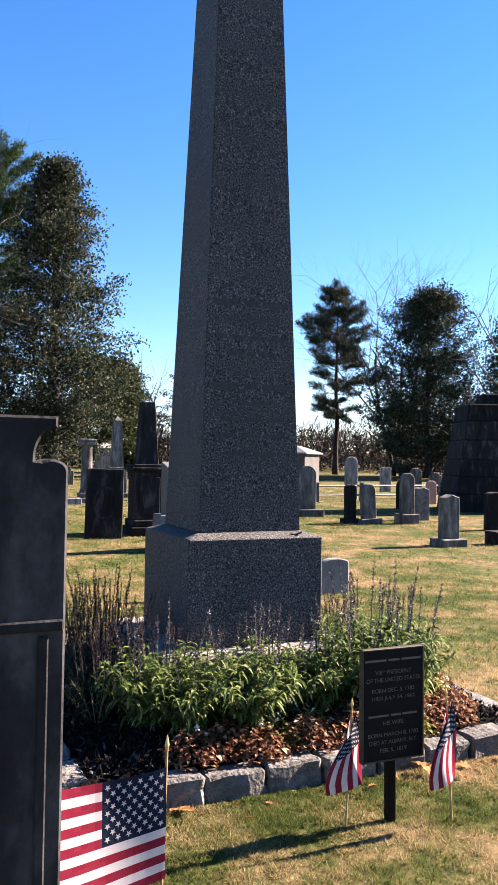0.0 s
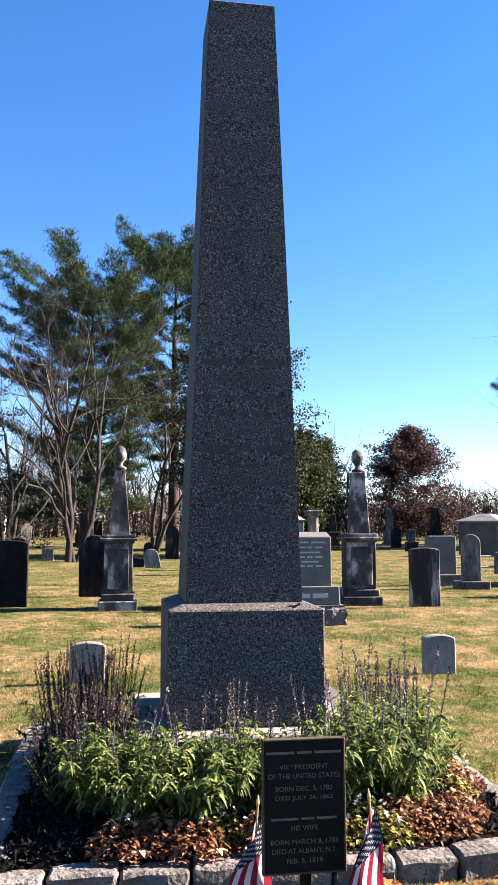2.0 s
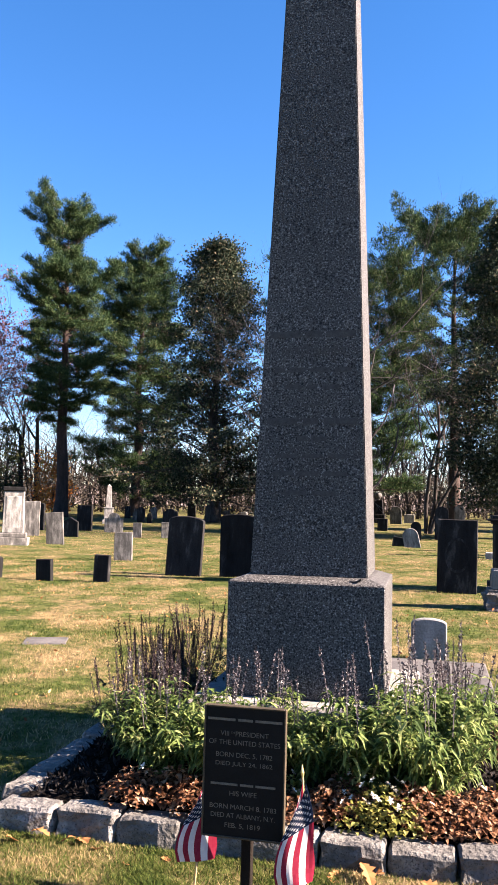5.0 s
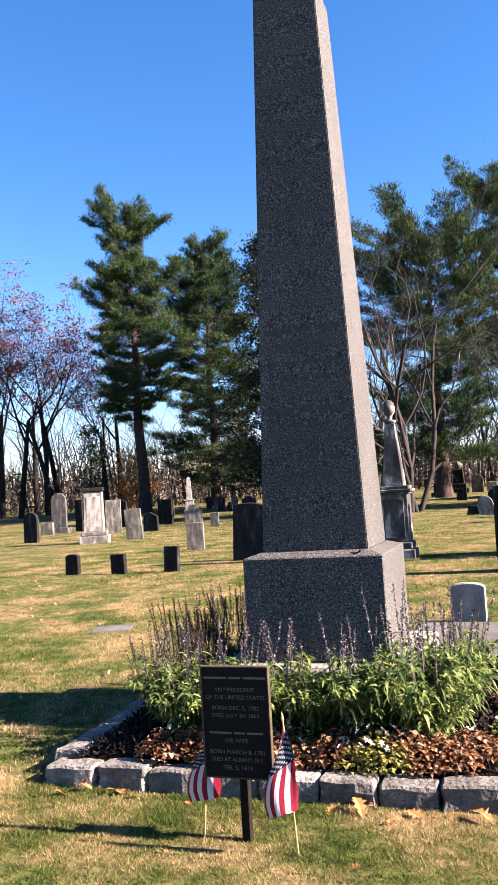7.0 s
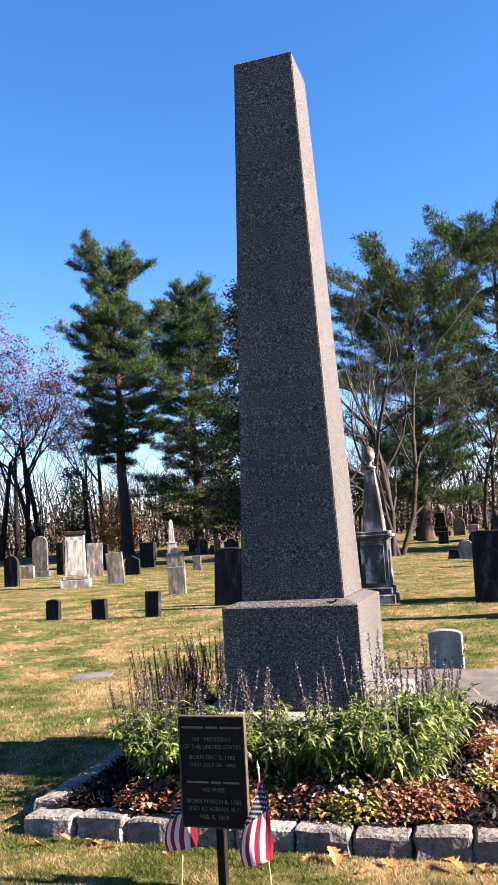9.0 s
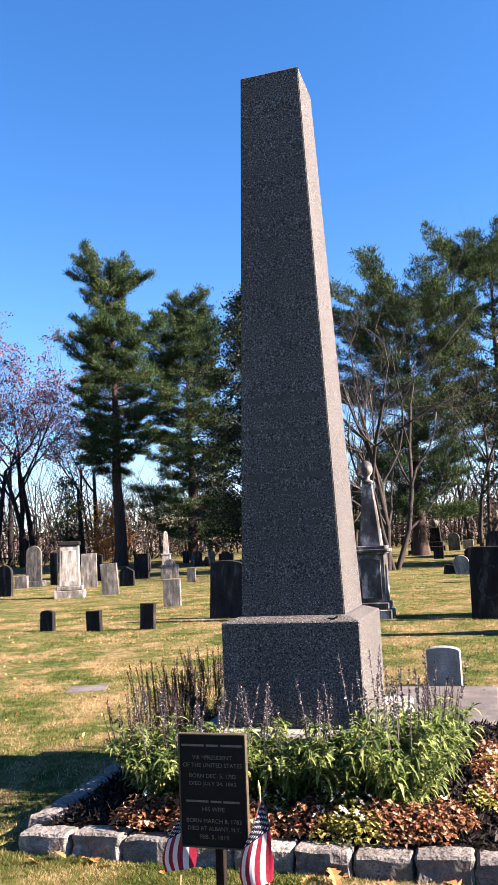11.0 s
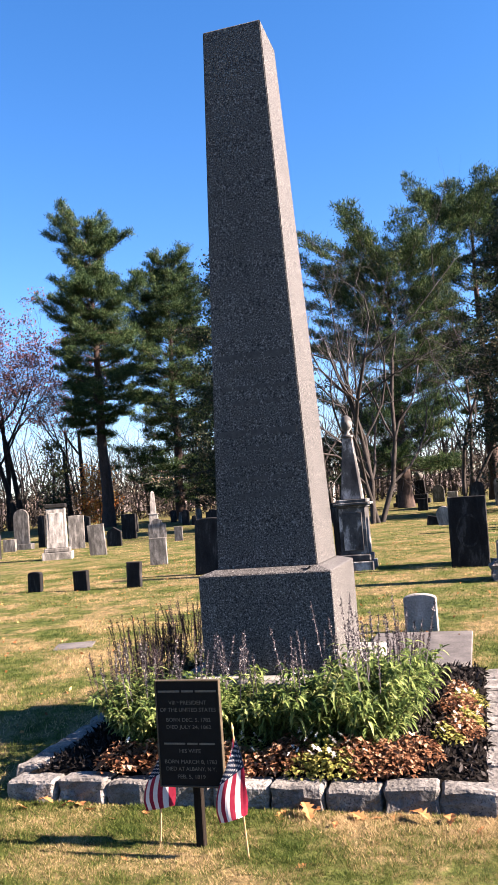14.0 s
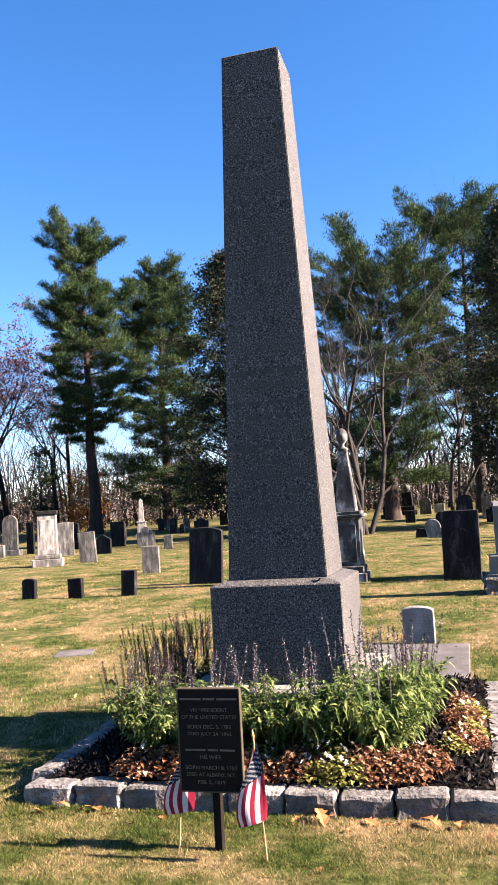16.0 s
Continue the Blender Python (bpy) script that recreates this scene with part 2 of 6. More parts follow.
# Pale patches in the colour stand in for sunlit stretches of twig.
TWIG_SUNLIT = surface("grey twigs with sunlit patches", [(0.35, (0.011, 0.0108, 0.0108)), (0.55, (0.026, 0.0255, 0.0255)), (0.72, (0.12, 0.117, 0.114))], 1.5, 0.9, 0.3, 20)
HILL = surface("distant bare woods", [(0.3, (0.09, 0.075, 0.07)), (0.7, (0.16, 0.135, 0.125))], 0.2, 1.0, 0.0, 0.8)
MULCH_CHIPS = leafage("bark chips", [(0.0, (0.004, 0.0035, 0.0035)), (0.75, (0.017, 0.015, 0.014)), (1.0, (0.08, 0.073, 0.07))], 0.9, 0.0, gloss=0.05)
NEEDLES = leafage("pine needles", [(0.0, (0.006, 0.015, 0.008)), (0.5, (0.02, 0.043, 0.017)), (0.9, (0.06, 0.092, 0.034)), (1.0, (0.095, 0.11, 0.045))], 0.7, 0.2, 0.7, 0.25)
CEDAR = leafage("dull cedar sprays", [(0.0, (0.008, 0.014, 0.01)), (0.5, (0.024, 0.036, 0.022)), (0.85, (0.055, 0.066, 0.041)), (1.0, (0.115, 0.095, 0.062))], 0.8, 0.2, 0.8, 0.3)
DARK_FIR = leafage("dark fir sprays", [(0.0, (0.012, 0.02, 0.014)), (0.7, (0.03, 0.045, 0.028)), (1.0, (0.06, 0.07, 0.04))], 0.6, 0.15, 0.5, 0.3)
BRUSH = leafage("grey-brown brush", [(0.0, (0.012, 0.011, 0.01)), (0.6, (0.03, 0.026, 0.022)), (1.0, (0.065, 0.055, 0.042))], 0.9, 0.1, 0.6, 0.1)
OAK_RED = leafage("russet oak leaves", [(0.0, (0.045, 0.016, 0.017)), (0.6, (0.12, 0.042, 0.038)), (1.0, (0.2, 0.085, 0.062))], 0.6, 0.3, 0.5, 0.3)
OAK_DARK = leafage("dark purple-brown oak leaves", [(0.0, (0.018, 0.013, 0.013)), (0.6, (0.045, 0.029, 0.028)), (1.0, (0.11, 0.078, 0.068))], 0.6, 0.25, 0.5, 0.3)
OAK_ORANGE = leafage("orange leaves", [(0.0, (0.2, 0.06, 0.015)), (0.6, (0.38, 0.14, 0.03)), (1.0, (0.45, 0.25, 0.06))], 0.6, 0.35, 0.4, 0.5)
OLIVE = leafage("olive green leaves", [(0.0, (0.01, 0.017, 0.008)), (0.6, (0.026, 0.037, 0.016)), (1.0, (0.065, 0.068, 0.03))], 0.5, 0.3, 0.5, 0.4)
SALVIA = leafage("salvia leaves", [(0.0, (0.022, 0.045, 0.012)), (0.35, (0.075, 0.118, 0.03)), (0.75, (0.155, 0.21, 0.06)), (1.0, (0.29, 0.32, 0.12))], 0.6, 0.42, 0.9, 5.0, 0.12)
SALVIA_STEM = surface("salvia stems", [(0.3, (0.07, 0.08, 0.03)), (0.7, (0.12, 0.1, 0.05))], 30, 0.8, 0.0, 100)
SPIKES = leafage("faded flower spikes", [(0.0, (0.022, 0.019, 0.023)), (0.55, (0.062, 0.056, 0.062)), (0.85, (0.16, 0.15, 0.155)), (1.0, (0.34, 0.33, 0.31))], 0.8, 0.1)
SPIKES_DRY = leafage("dried brown spikes", [(0.0, (0.012, 0.01, 0.011)), (0.6, (0.04, 0.03, 0.034)), (1.0, (0.13, 0.1, 0.1))], 0.9, 0.1)
RUST_LEAF = leafage("rust-brown frosted leaves", [(0.0, (0.035, 0.016, 0.01)), (0.45, (0.13, 0.058, 0.029)), (0.8, (0.26, 0.135, 0.072)), (1.0, (0.45, 0.31, 0.2))], 0.6, 0.3, 0.5, 8.0)
LIME_LEAF = leafage("yellow-green leaves", [(0.0, (0.06, 0.07, 0.015)), (0.5, (0.19, 0.19, 0.045)), (1.0, (0.34, 0.31, 0.1))], 0.5, 0.35, 0.5, 8.0)
PETAL = leafage("white petals", [(0.0, (0.6, 0.56, 0.48)), (1.0, (0.8, 0.78, 0.72))], 0.6, 0.3)
FALLEN = leafage("fallen oak leaves", [(0.0, (0.12, 0.045, 0.018)), (0.5, (0.3, 0.13, 0.05)), (1.0, (0.48, 0.27, 0.12))], 0.6, 0.2, 0.3, 20.0)
BLADES = leafage("autumn grass blades", [(0.06, (0.026, 0.046, 0.01)), (0.47, (0.1, 0.125, 0.03)), (0.68, (0.175, 0.142, 0.062)), (0.97, (0.38, 0.285, 0.155))], 0.6, 0.4, 2.9, 1.7, 0.04, 0.8)


def lawn_material():
    """Mown autumn turf: broad green and straw patches, hand-sized tufts, and shade between the blades put into the
    colour.
    """
    m = bpy.data.materials.new("autumn lawn")
    m.use_nodes = True
    n, l = m.node_tree.nodes, m.node_tree.links
    b = n["Principled BSDF"]
    b.inputs["Roughness"].default_value, b.inputs["Specular IOR Level"].default_value = 0.95, 0.05
    co = n.new("ShaderNodeTexCoord")

    def noise_of(scale, detail, rough=0.6):
        t = n.new("ShaderNodeTexNoise")
        t.inputs["Scale"].default_value, t.inputs["Detail"].default_value, t.inputs["Roughness"].default_value = scale, detail, rough
        l.new(co.outputs["Object"], t.inputs["Vector"])
        return t.outputs[0]

    def math_of(op, a, c):
        t = n.new("ShaderNodeMath")
        t.operation = op
        for k, v in enumerate((a, c)):
            if isinstance(v, float):
                t.inputs[k].default_value = v
            else:
                l.new(v, t.inputs[k])
        return t.outputs[0]
    broad, tuft, blade = noise_of(1.7, 5.0), noise_of(9.0, 4.0, 0.7), noise_of(60.0, 3.0, 0.7)
    mix = math_of("ADD", math_of("MULTIPLY", broad, 0.62), math_of("MULTIPLY", tuft, 0.38))
    ramp = n.new("ShaderNodeValToRGB")
    stops = ((0.4, (0.036, 0.051, 0.012)), (0.475, (0.061, 0.07, 0.02)), (0.53, (0.096, 0.079, 0.035)), (0.62, (0.152, 0.109, 0.055)))
    while len(ramp.color_ramp.elements) < len(stops):
        ramp.color_ramp.elements.new(0.5)
    for e, (p, c) in zip(ramp.color_ramp.elements, stops):
        e.position, e.color = p, (*c, 1)
    l.new(mix, ramp.inputs[0])
    # Hollows of the turf noise are darkened, as shade between blades.
    dark = n.new("ShaderNodeMapRange")
    dark.inputs["From Min"].default_value, dark.inputs["From Max"].default_value = 0.36, 0.62
    dark.inputs["To Min"].default_value, dark.inputs["To Max"].default_value = 0.42, 1.4
    l.new(math_of("ADD", math_of("MULTIPLY", tuft, 0.5), math_of("MULTIPLY", blade, 0.5)), dark.inputs["Value"])
    mul = n.new("ShaderNodeMix")
    mul.data_type, mul.blend_type = "RGBA", "MULTIPLY"
    mul.inputs["Factor"].default_value = 1
    l.new(ramp.outputs[0], mul.inputs["A"])
    l.new(dark.outputs[0], mul.inputs["B"])
    l.new(mul.outputs["Result"], b.inputs["Base Color"])
    bp = n.new("ShaderNodeBump")
    bp.inputs["Strength"].default_value, bp.inputs["Distance"].default_value = 0.6, 0.04
    l.new(math_of("ADD", tuft, math_of("MULTIPLY", blade, 0.5)), bp.inputs["Height"])
    l.new(bp.outputs[0], b.inputs["Normal"])
    return m


LAWN = lawn_material()


# ---- mesh helpers ----
def mesh_of(name, verts, faces, mats=(), index=None, smooth=False):
    me = bpy.data.meshes.new(name)
    me.from_pydata(verts.tolist() if isinstance(verts, np.ndarray) else verts, [], faces.tolist() if isinstance(faces, np.ndarray) else faces)
    for m in mats:
        me.materials.append(m)
    if index is not None:
        me.polygons.foreach_set("material_index", np.asarray(index, dtype=np.int32))
    if smooth:
        me.polygons.foreach_set("use_smooth", np.ones(len(me.polygons), dtype=bool))
    me.update()
    return me


def part(name, bm, material, parent=None, label="", smooth=False):
    """Links a bmesh, or a mesh, as one object under parent."""
    if isinstance(bm, bmesh.types.BMesh):
        me = bpy.data.meshes.new(name)
        bmesh.ops.recalc_face_normals(bm, faces=bm.faces)
        bm.to_mesh(me)
        bm.free()
        if smooth:
            me.polygons.foreach_set("use_smooth", np.ones(len(me.polygons), dtype=bool))
        me.materials.append(material)
    else:
        me = bm
    ob = new(name, me)
    if parent:
        ob.parent = parent
    if label:
        ob["label"] = label
    return ob


def thing(name, label, category, m=None, group="", kind=""):
    ob = new(name)
    ob.empty_display_size = 0.1
    if m is not None:
        ob.matrix_basis = m
    return tagged(ob, label, category, group, kind)


def box(bm, x0, x1, y0, y1, z0, z1, bevel=0.0, taper=0.0, segs=1):
    """A box, its top drawn in by taper on each side, its edges rounded by bevel."""
    t = taper
    v = [bm.verts.new(p) for p in ((x0, y0, z0), (x1, y0, z0), (x1, y1, z0), (x0, y1, z0),
                                   (x0 + t, y0 + t, z1), (x1 - t, y0 + t, z1), (x1 - t, y1 - t, z1), (x0 + t, y1 - t, z1))]
    f = [bm.faces.new([v[i] for i in q]) for q in ((3, 2, 1, 0), (4, 5, 6, 7), (0, 1, 5, 4), (1, 2, 6, 5), (2, 3, 7, 6), (3, 0, 4, 7))]
    if bevel:
        bmesh.ops.bevel(bm, geom=list({e for q in f for e in q.edges}), offset=bevel, segments=segs, affect="EDGES", profile=0.6)
    return bm


def cboxed(w, d, z0, z1, bevel=0.0, taper=0.0, bm=None):
    return box(bm or bmesh.new(), -w / 2, w / 2, -d / 2, d / 2, z0, z1, bevel, taper)


def lathe(bm, profile, n=20, x=0.0, y=0.0):
    """A turned solid from (radius, height) pairs."""
    rings = []
    for r, z in profile:
        rings.append([bm.verts.new((x + r * math.cos(2 * math.pi * i / n), y + r * math.sin(2 * math.pi * i / n), z)) for i in range(n)])
    for a, b in zip(rings, rings[1:]):
        for i in range(n):
            bm.faces.new((a[i], a[(i + 1) % n], b[(i + 1) % n], b[i]))
    bm.faces.new(rings[0][::-1])
    bm.faces.new(rings[-1])
    return bm


def slab_from(outline, d, bevel=0.008, z0=0.0):
    """An upright slab from an outline in x and z, d thick."""
    bm = bmesh.new()
    front = [bm.verts.new((x, -d / 2, z + z0)) for x, z in outline]
    f = bm.faces.new(front)
    r = bmesh.ops.extrude_face_region(bm, geom=[f])
    bmesh.ops.translate(bm, verts=[g for g in r["geom"] if isinstance(g, bmesh.types.BMVert)], vec=(0, d, 0))
    if bevel:
        edges = [e for e in bm.edges if abs(e.verts[0].co.y - e.verts[1].co.y) < 1e-6]
        bmesh.ops.bevel(bm, geom=edges, offset=bevel, segments=1, affect="EDGES")
    return bm


def tablet_outline(w, h, top="arch", rise=0.08):
    """Half-turn outlines of grave markers: flat, arch, round, shoulder, gable."""
    hw = w / 2
    pts = [(-hw, 0.0), (hw, 0.0)]
    if top == "flat":
        pts += [(hw, h), (-hw, h)]
    elif top == "gable":
        pts += [(hw, h - rise), (0, h), (-hw, h - rise)]
    elif top == "shoulder":
        s = hw * 0.62
        pts += [(hw, h - rise), (s, h - rise)]
        pts += [(s * math.cos(a), h - rise + rise * math.sin(a)) for a in np.linspace(0.15, math.pi - 0.15, 11)]
        pts += [(-s, h - rise), (-hw, h - rise)]
    else:
        rr = hw if top == "round" else rise
        pts += [(hw * math.cos(a), h - rr + rr * math.sin(a)) for a in np.linspace(0.0, math.pi, 13)]
    return pts

# ---- ground ----
def build_ground():
    xs = np.concatenate([np.linspace(-900, -60, 15), np.linspace(-50, 50, 101), np.linspace(60, 900, 15)])
    ys = np.concatenate([np.linspace(-900, -40, 12), np.linspace(-30, 90, 241), np.linspace(100, 900, 15)])
    verts, faces = [], []
    for y in ys:
        for x in xs:
            z = ground_z(x, y)
            if abs(x) < 55 and -30 < y < 95:
                z += 0.02 * noise.noise((x * 0.7, y * 0.7, 3.0)) * min(1, max(0, abs(y - 0) / 6 + abs(x) / 8)) 
            verts.append((x, y, z))
    nx = len(xs)
    for j in range(len(ys) - 1):
        for i in range(nx - 1):
            faces.append((j * nx + i, j * nx + i + 1, (j + 1) * nx + i + 1, (j + 1) * nx + i))
    ob = new("ground", mesh_of("ground", verts, faces, [LAWN], smooth=True))
    tagged(ob, "autumn lawn, part green and part straw brown", "lawn", kind="structure")


build_ground()


def build_hills():
    rng = np.random.default_rng(5)
    n, verts, faces = 240, [], []
    for i in range(n + 1):
        a = 2 * math.pi * i / n
        h = 9 + 4 * noise.noise((math.cos(a) * 3, math.sin(a) * 3, 1)) + 1.2 * rng.random()
        for r, z in ((420, -3), (425, h * 0.7), (470, h), (600, h * 0.9)):
            verts.append((r * math.cos(a), r * math.sin(a), z))
    for i in range(n):
        for k in range(3):
            faces.append((i * 4 + k, (i + 1) * 4 + k, (i + 1) * 4 + k + 1, i * 4 + k + 1))
    ob = new("backdrop", mesh_of("backdrop", verts, faces, [HILL], smooth=True))
    tagged(ob, "distant low wooded ridge, bare and brown", "hills", kind="structure")


build_hills()


# ---- the obelisk ----
def build_obelisk():
    ob = thing("obelisk", "tall grey granite obelisk on a square block and pale plinth", "monument", pose(0, 0, 0))
    plinth = bmesh.new()
    cboxed(1.22, 1.22, 0.03, 0.455, 0.015, 0, plinth)
    part("plinth", plinth, GRANITE_PALE, ob, "pale granite plinth")
    die = bmesh.new()
    w, s = 0.435, 0.335
    rings = [(w, 0.455), (w, 1.083), (s + 0.01, 1.113)]
    vs = [[die.verts.new((sx * r, sy * r, z)) for sx, sy in ((-1, -1), (1, -1), (1, 1), (-1, 1))] for r, z in rings]
    for a, b in zip(vs, vs[1:]):
        for i in range(4):
            die.faces.new((a[i], a[(i + 1) % 4], b[(i + 1) % 4], b[i]))
    die.faces.new(vs[0][::-1])
    die.faces.new(vs[-1])
    bmesh.ops.bevel(die, geom=list(die.edges), offset=0.006, segments=1, affect="EDGES")
    part("base_block", die, GRANITE, ob)
    shaft = bmesh.new()
    rings = [(0.332, 1.115), (0.207, 4.812), (0.2, 4.82)]
    vs = [[shaft.verts.new((sx * r, sy * r, z)) for sx, sy in ((-1, -1), (1, -1), (1, 1), (-1, 1))] for r, z in rings]
    for a, b in zip(vs, vs[1:]):
        for i in range(4):
            shaft.faces.new((a[i], a[(i + 1) % 4], b[(i + 1) % 4], b[i]))
    shaft.faces.new(vs[0][::-1])
    apex = shaft.verts.new((0, 0, 4.9))
    for i in range(4):
        shaft.faces.new((vs[-1][i], vs[-1][(i + 1) % 4], apex))
    bmesh.ops.bevel(shaft, geom=[e for e in shaft.edges if abs(e.verts[0].co.z - e.verts[1].co.z) > 1], offset=0.006, segments=2, affect="EDGES")
    sh = part("shaft", shaft, GRANITE, ob)
    return ob, sh


OBELISK, SHAFT = build_obelisk()


# ---- grave markers ----
STONES = "grave markers on the lawn"


def headstone(x, y, w, h, d=0.09, top="arch", rise=0.06, mat=None, label="", lean=0.0, tilt=0.0, turn=0.0, base=None, base_mat=None, sink=0.04):
    """A slab marker, on a plinth where base gives (width, depth, height)."""
    mat = mat or MARBLE_GREY
    label = label if len(label.split()) > 4 else label + " on the lawn"
    m = pose(x, y, ground_z(x, y) - sink, tilt, lean, turn)
    if not base:
        ob = part("headstone", slab_from(tablet_outline(w, h + sink, top, rise), d, min(0.012, d * 0.12)), mat)
        ob.matrix_basis = m
        return tagged(ob, label, "headstone", STONES)
    ob = thing("headstone", label, "headstone", m, STONES)
    bw, bd, bh = base
    part("base", cboxed(bw, bd, 0, bh + sink, 0.012), base_mat or mat, ob)
    part("tablet", slab_from(tablet_outline(w, h - bh, top, rise), d, min(0.012, d * 0.12), bh + sink - 0.002), mat, ob)
    return ob


def urn_monument(x, y, label, mat, top=2.68, urn=True, turn=0.0, shaft_w=(0.36, 0.16), foot=0.62):
    """A pedestal with two steps, a die with cornice, a tapered shaft and a covered urn."""
    ob = thing("urn_obelisk" if urn else "obelisk", label, "monument", pose(x, y, ground_z(x, y) - 0.03, 0, 0, turn), STONES)
    k = top / 2.68
    part("step", cboxed(foot, foot, 0, 0.17 * k, 0.012), mat, ob)
    part("step", cboxed(foot * 0.87, foot * 0.87, 0.17 * k, 0.29 * k, 0.02), mat, ob)
    die = bmesh.new()
    cboxed(foot * 0.74, foot * 0.74, 0.29 * k, 1.08 * k, 0.01, 0, die)
    part("die", die, mat, ob)
    panel = bmesh.new()
    dw = foot * 0.74
    box(panel, -dw * 0.36, dw * 0.36, -dw / 2 - 0.012, -dw / 2 + 0.01, 0.36 * k, 1.0 * k, 0.006)
    part("panel", panel, mat, ob)
    cor = bmesh.new()
    for ww, a, b in ((0.82, 1.08, 1.12), (0.97, 1.12, 1.165), (0.84, 1.165, 1.22)):
        cboxed(foot * ww, foot * ww, a * k, b * k, 0.008, 0, cor)
    part("cornice", cor, mat, ob)
    a, b = shaft_w
    part("shaft", cboxed(a, a, 1.22 * k, 2.28 * k, 0.008, (a - b) / 2), mat, ob)
    if urn:
        r = 0.095
        part("urn", lathe(bmesh.new(), [(0.1 * 0.8, 2.28 * k), (0.1, 2.3 * k), (0.1, 2.325 * k), (0.05, 2.34 * k), (0.035, 2.38 * k), (0.05, 2.41 * k), (r, 2.47 * k), (r * 1.08, 2.54 * k), (r * 1.12, 2.56 * k), (r * 1.02, 2.57 * k), (r * 0.95, 2.62 * k), (r * 0.55, 2.66 * k), (0.02, 2.68 * k)], 20), mat, ob, smooth=True)
    return ob


def plain_obelisk(x, y, h, w, mat, label, base=0.3, turn=0.0):
    ob = thing("obelisk", label, "monument", pose(x, y, ground_z(x, y) - 0.03, 0, 0, turn), STONES)
    part("base", cboxed(w * 1.9, w * 1.9, 0, base * 0.6, 0.015), mat, ob)
    part("pedestal", cboxed(w * 1.5, w * 1.5, base * 0.6, base * 0.6 + h * 0.28, 0.012), mat, ob)
    part("cap", cboxed(w * 1.7, w * 1.7, base * 0.6 + h * 0.28, base * 0.6 + h * 0.31, 0.01), mat, ob)
    sh = bmesh.new()
    z0, z1 = base * 0.6 + h * 0.31, h * 0.95
    cboxed(w, w, z0, z1, 0.0, w * 0.18, sh)
    cboxed(w * 0.64, w * 0.64, z1, h, 0.0, w * 0.28, sh)
    part("shaft", sh, mat, ob)
    return ob


def column(x, y, h, w, mat, label):
    """A fluted-looking square-capped column on a stepped base."""
    ob = thing("grave_column", label, "monument", pose(x, y, ground_z(x, y) - 0.03), STONES)
    b = bmesh.new()
    cboxed(w, w, 0, 0.16, 0.012, 0, b)
    cboxed(w * 0.84, w * 0.84, 0.16, 0.3, 0.012, 0, b)
    part("base", b, mat, ob)
    r = w * 0.33
    part("column_shaft", lathe(bmesh.new(), [(r * 1.15, 0.3), (r * 1.15, 0.36), (r, 0.4), (r * 0.88, h - 0.2), (r * 1.05, h - 0.17)], 18), mat, ob, smooth=True)
    c = bmesh.new()
    cboxed(w * 0.82, w * 0.82, h - 0.17, h - 0.07, 0.012, 0, c)
    cboxed(w * 0.9, w * 0.9, h - 0.07, h, 0.015, 0, c)
    part("capital", c, mat, ob)
    return ob


def bar(bm, x0, x1, z, h, y=0.0, t=0.002):
    box(bm, x0, x1, y - t, y, z - h / 2, z + h / 2)


# three small matching markers behind the obelisk
for sx, sy in ((-1.0, 2.83), (0.67, 2.92), (2.4, 2.86)):
    headstone(sx, sy, 0.325, 0.375, 0.09, "arch", 0.05, MARBLE_PALE, "small grey granite headstone with a gently arched top")

# row of small and large slate markers on the lawn
headstone(-6.36, 7.35, 0.26, 0.36, 0.1, "arch", 0.05, MARBLE_DARK, "small blackened footstone with an arched top", tilt=-2)
headstone(-5.42, 7.3, 0.27, 0.34, 0.1, "flat", 0, MARBLE_DARK, "small square blackened footstone", lean=-2)
headstone(-4.5, 7.45, 0.26, 0.43, 0.1, "flat", 0, MARBLE_DARK, "small square blackened footstone", lean=2)
headstone(-3.53, 8.77, 0.64, 1.04, 0.1, "arch", 0.08, MARBLE_DARK, "black-stained marble headstone with an arched top, leaning slightly", lean=3)
headstone(-2.58, 8.9, 0.63, 1.09, 0.1, "arch", 0.06, MARBLE_DARK, "black-stained marble headstone with a low arched top")
headstone(-1.25, 10.6, 0.56, 1.15, 0.11, "shoulder", 0.14, MARBLE_DARK, "tall blackened headstone with a shouldered top", lean=-1)
headstone(-5.68, 11.4, 0.39, 0.6, 0.09, "flat", 0, MARBLE_GREY, "weathered grey flat-topped headstone", turn=10)
urn_monument(-0.79, 8.5, "dark weathered marble obelisk topped with an urn", MARBLE_PIED, 2.68)
urn_monument(3.32, 8.75, "black and white stained marble pillar with an urn", MARBLE_PIED, 2.7, turn=-4, shaft_w=(0.34, 0.22), foot=0.68)


def oval_tablet():
    ob = thing("headstone", "broad dark streaked marble headstone with an oval wreath in relief", "headstone", pose(1.09, 8.05, 0.2, 0, 1, 0), STONES)
    part("tablet", slab_from(tablet_outline(0.6, 1.17, "flat"), 0.1, 0.012), MARBLE_DARK, ob)
    bm = bmesh.new()
    for k in range(28):
        a0, a1 = 2 * math.pi * k / 28, 2 * math.pi * (k + 1) / 28
        q = []
        for a, r in ((a0, 0.86), (a1, 0.86), (a1, 1.0), (a0, 1.0)):
            q.append(bm.verts.new((0.19 * r * math.cos(a), -0.056, 0.62 + 0.27 * r * math.sin(a))))
        bm.faces.new(q)
    r = bmesh.ops.extrude_face_region(bm, geom=list(bm.faces))
    bmesh.ops.translate(bm, verts=[v for v in r["geom"] if isinstance(v, bmesh.types.BMVert)], vec=(0, 0.01, 0))
    part("wreath", bm, MARBLE_DARK, ob, "carved oval wreath")


oval_tablet()


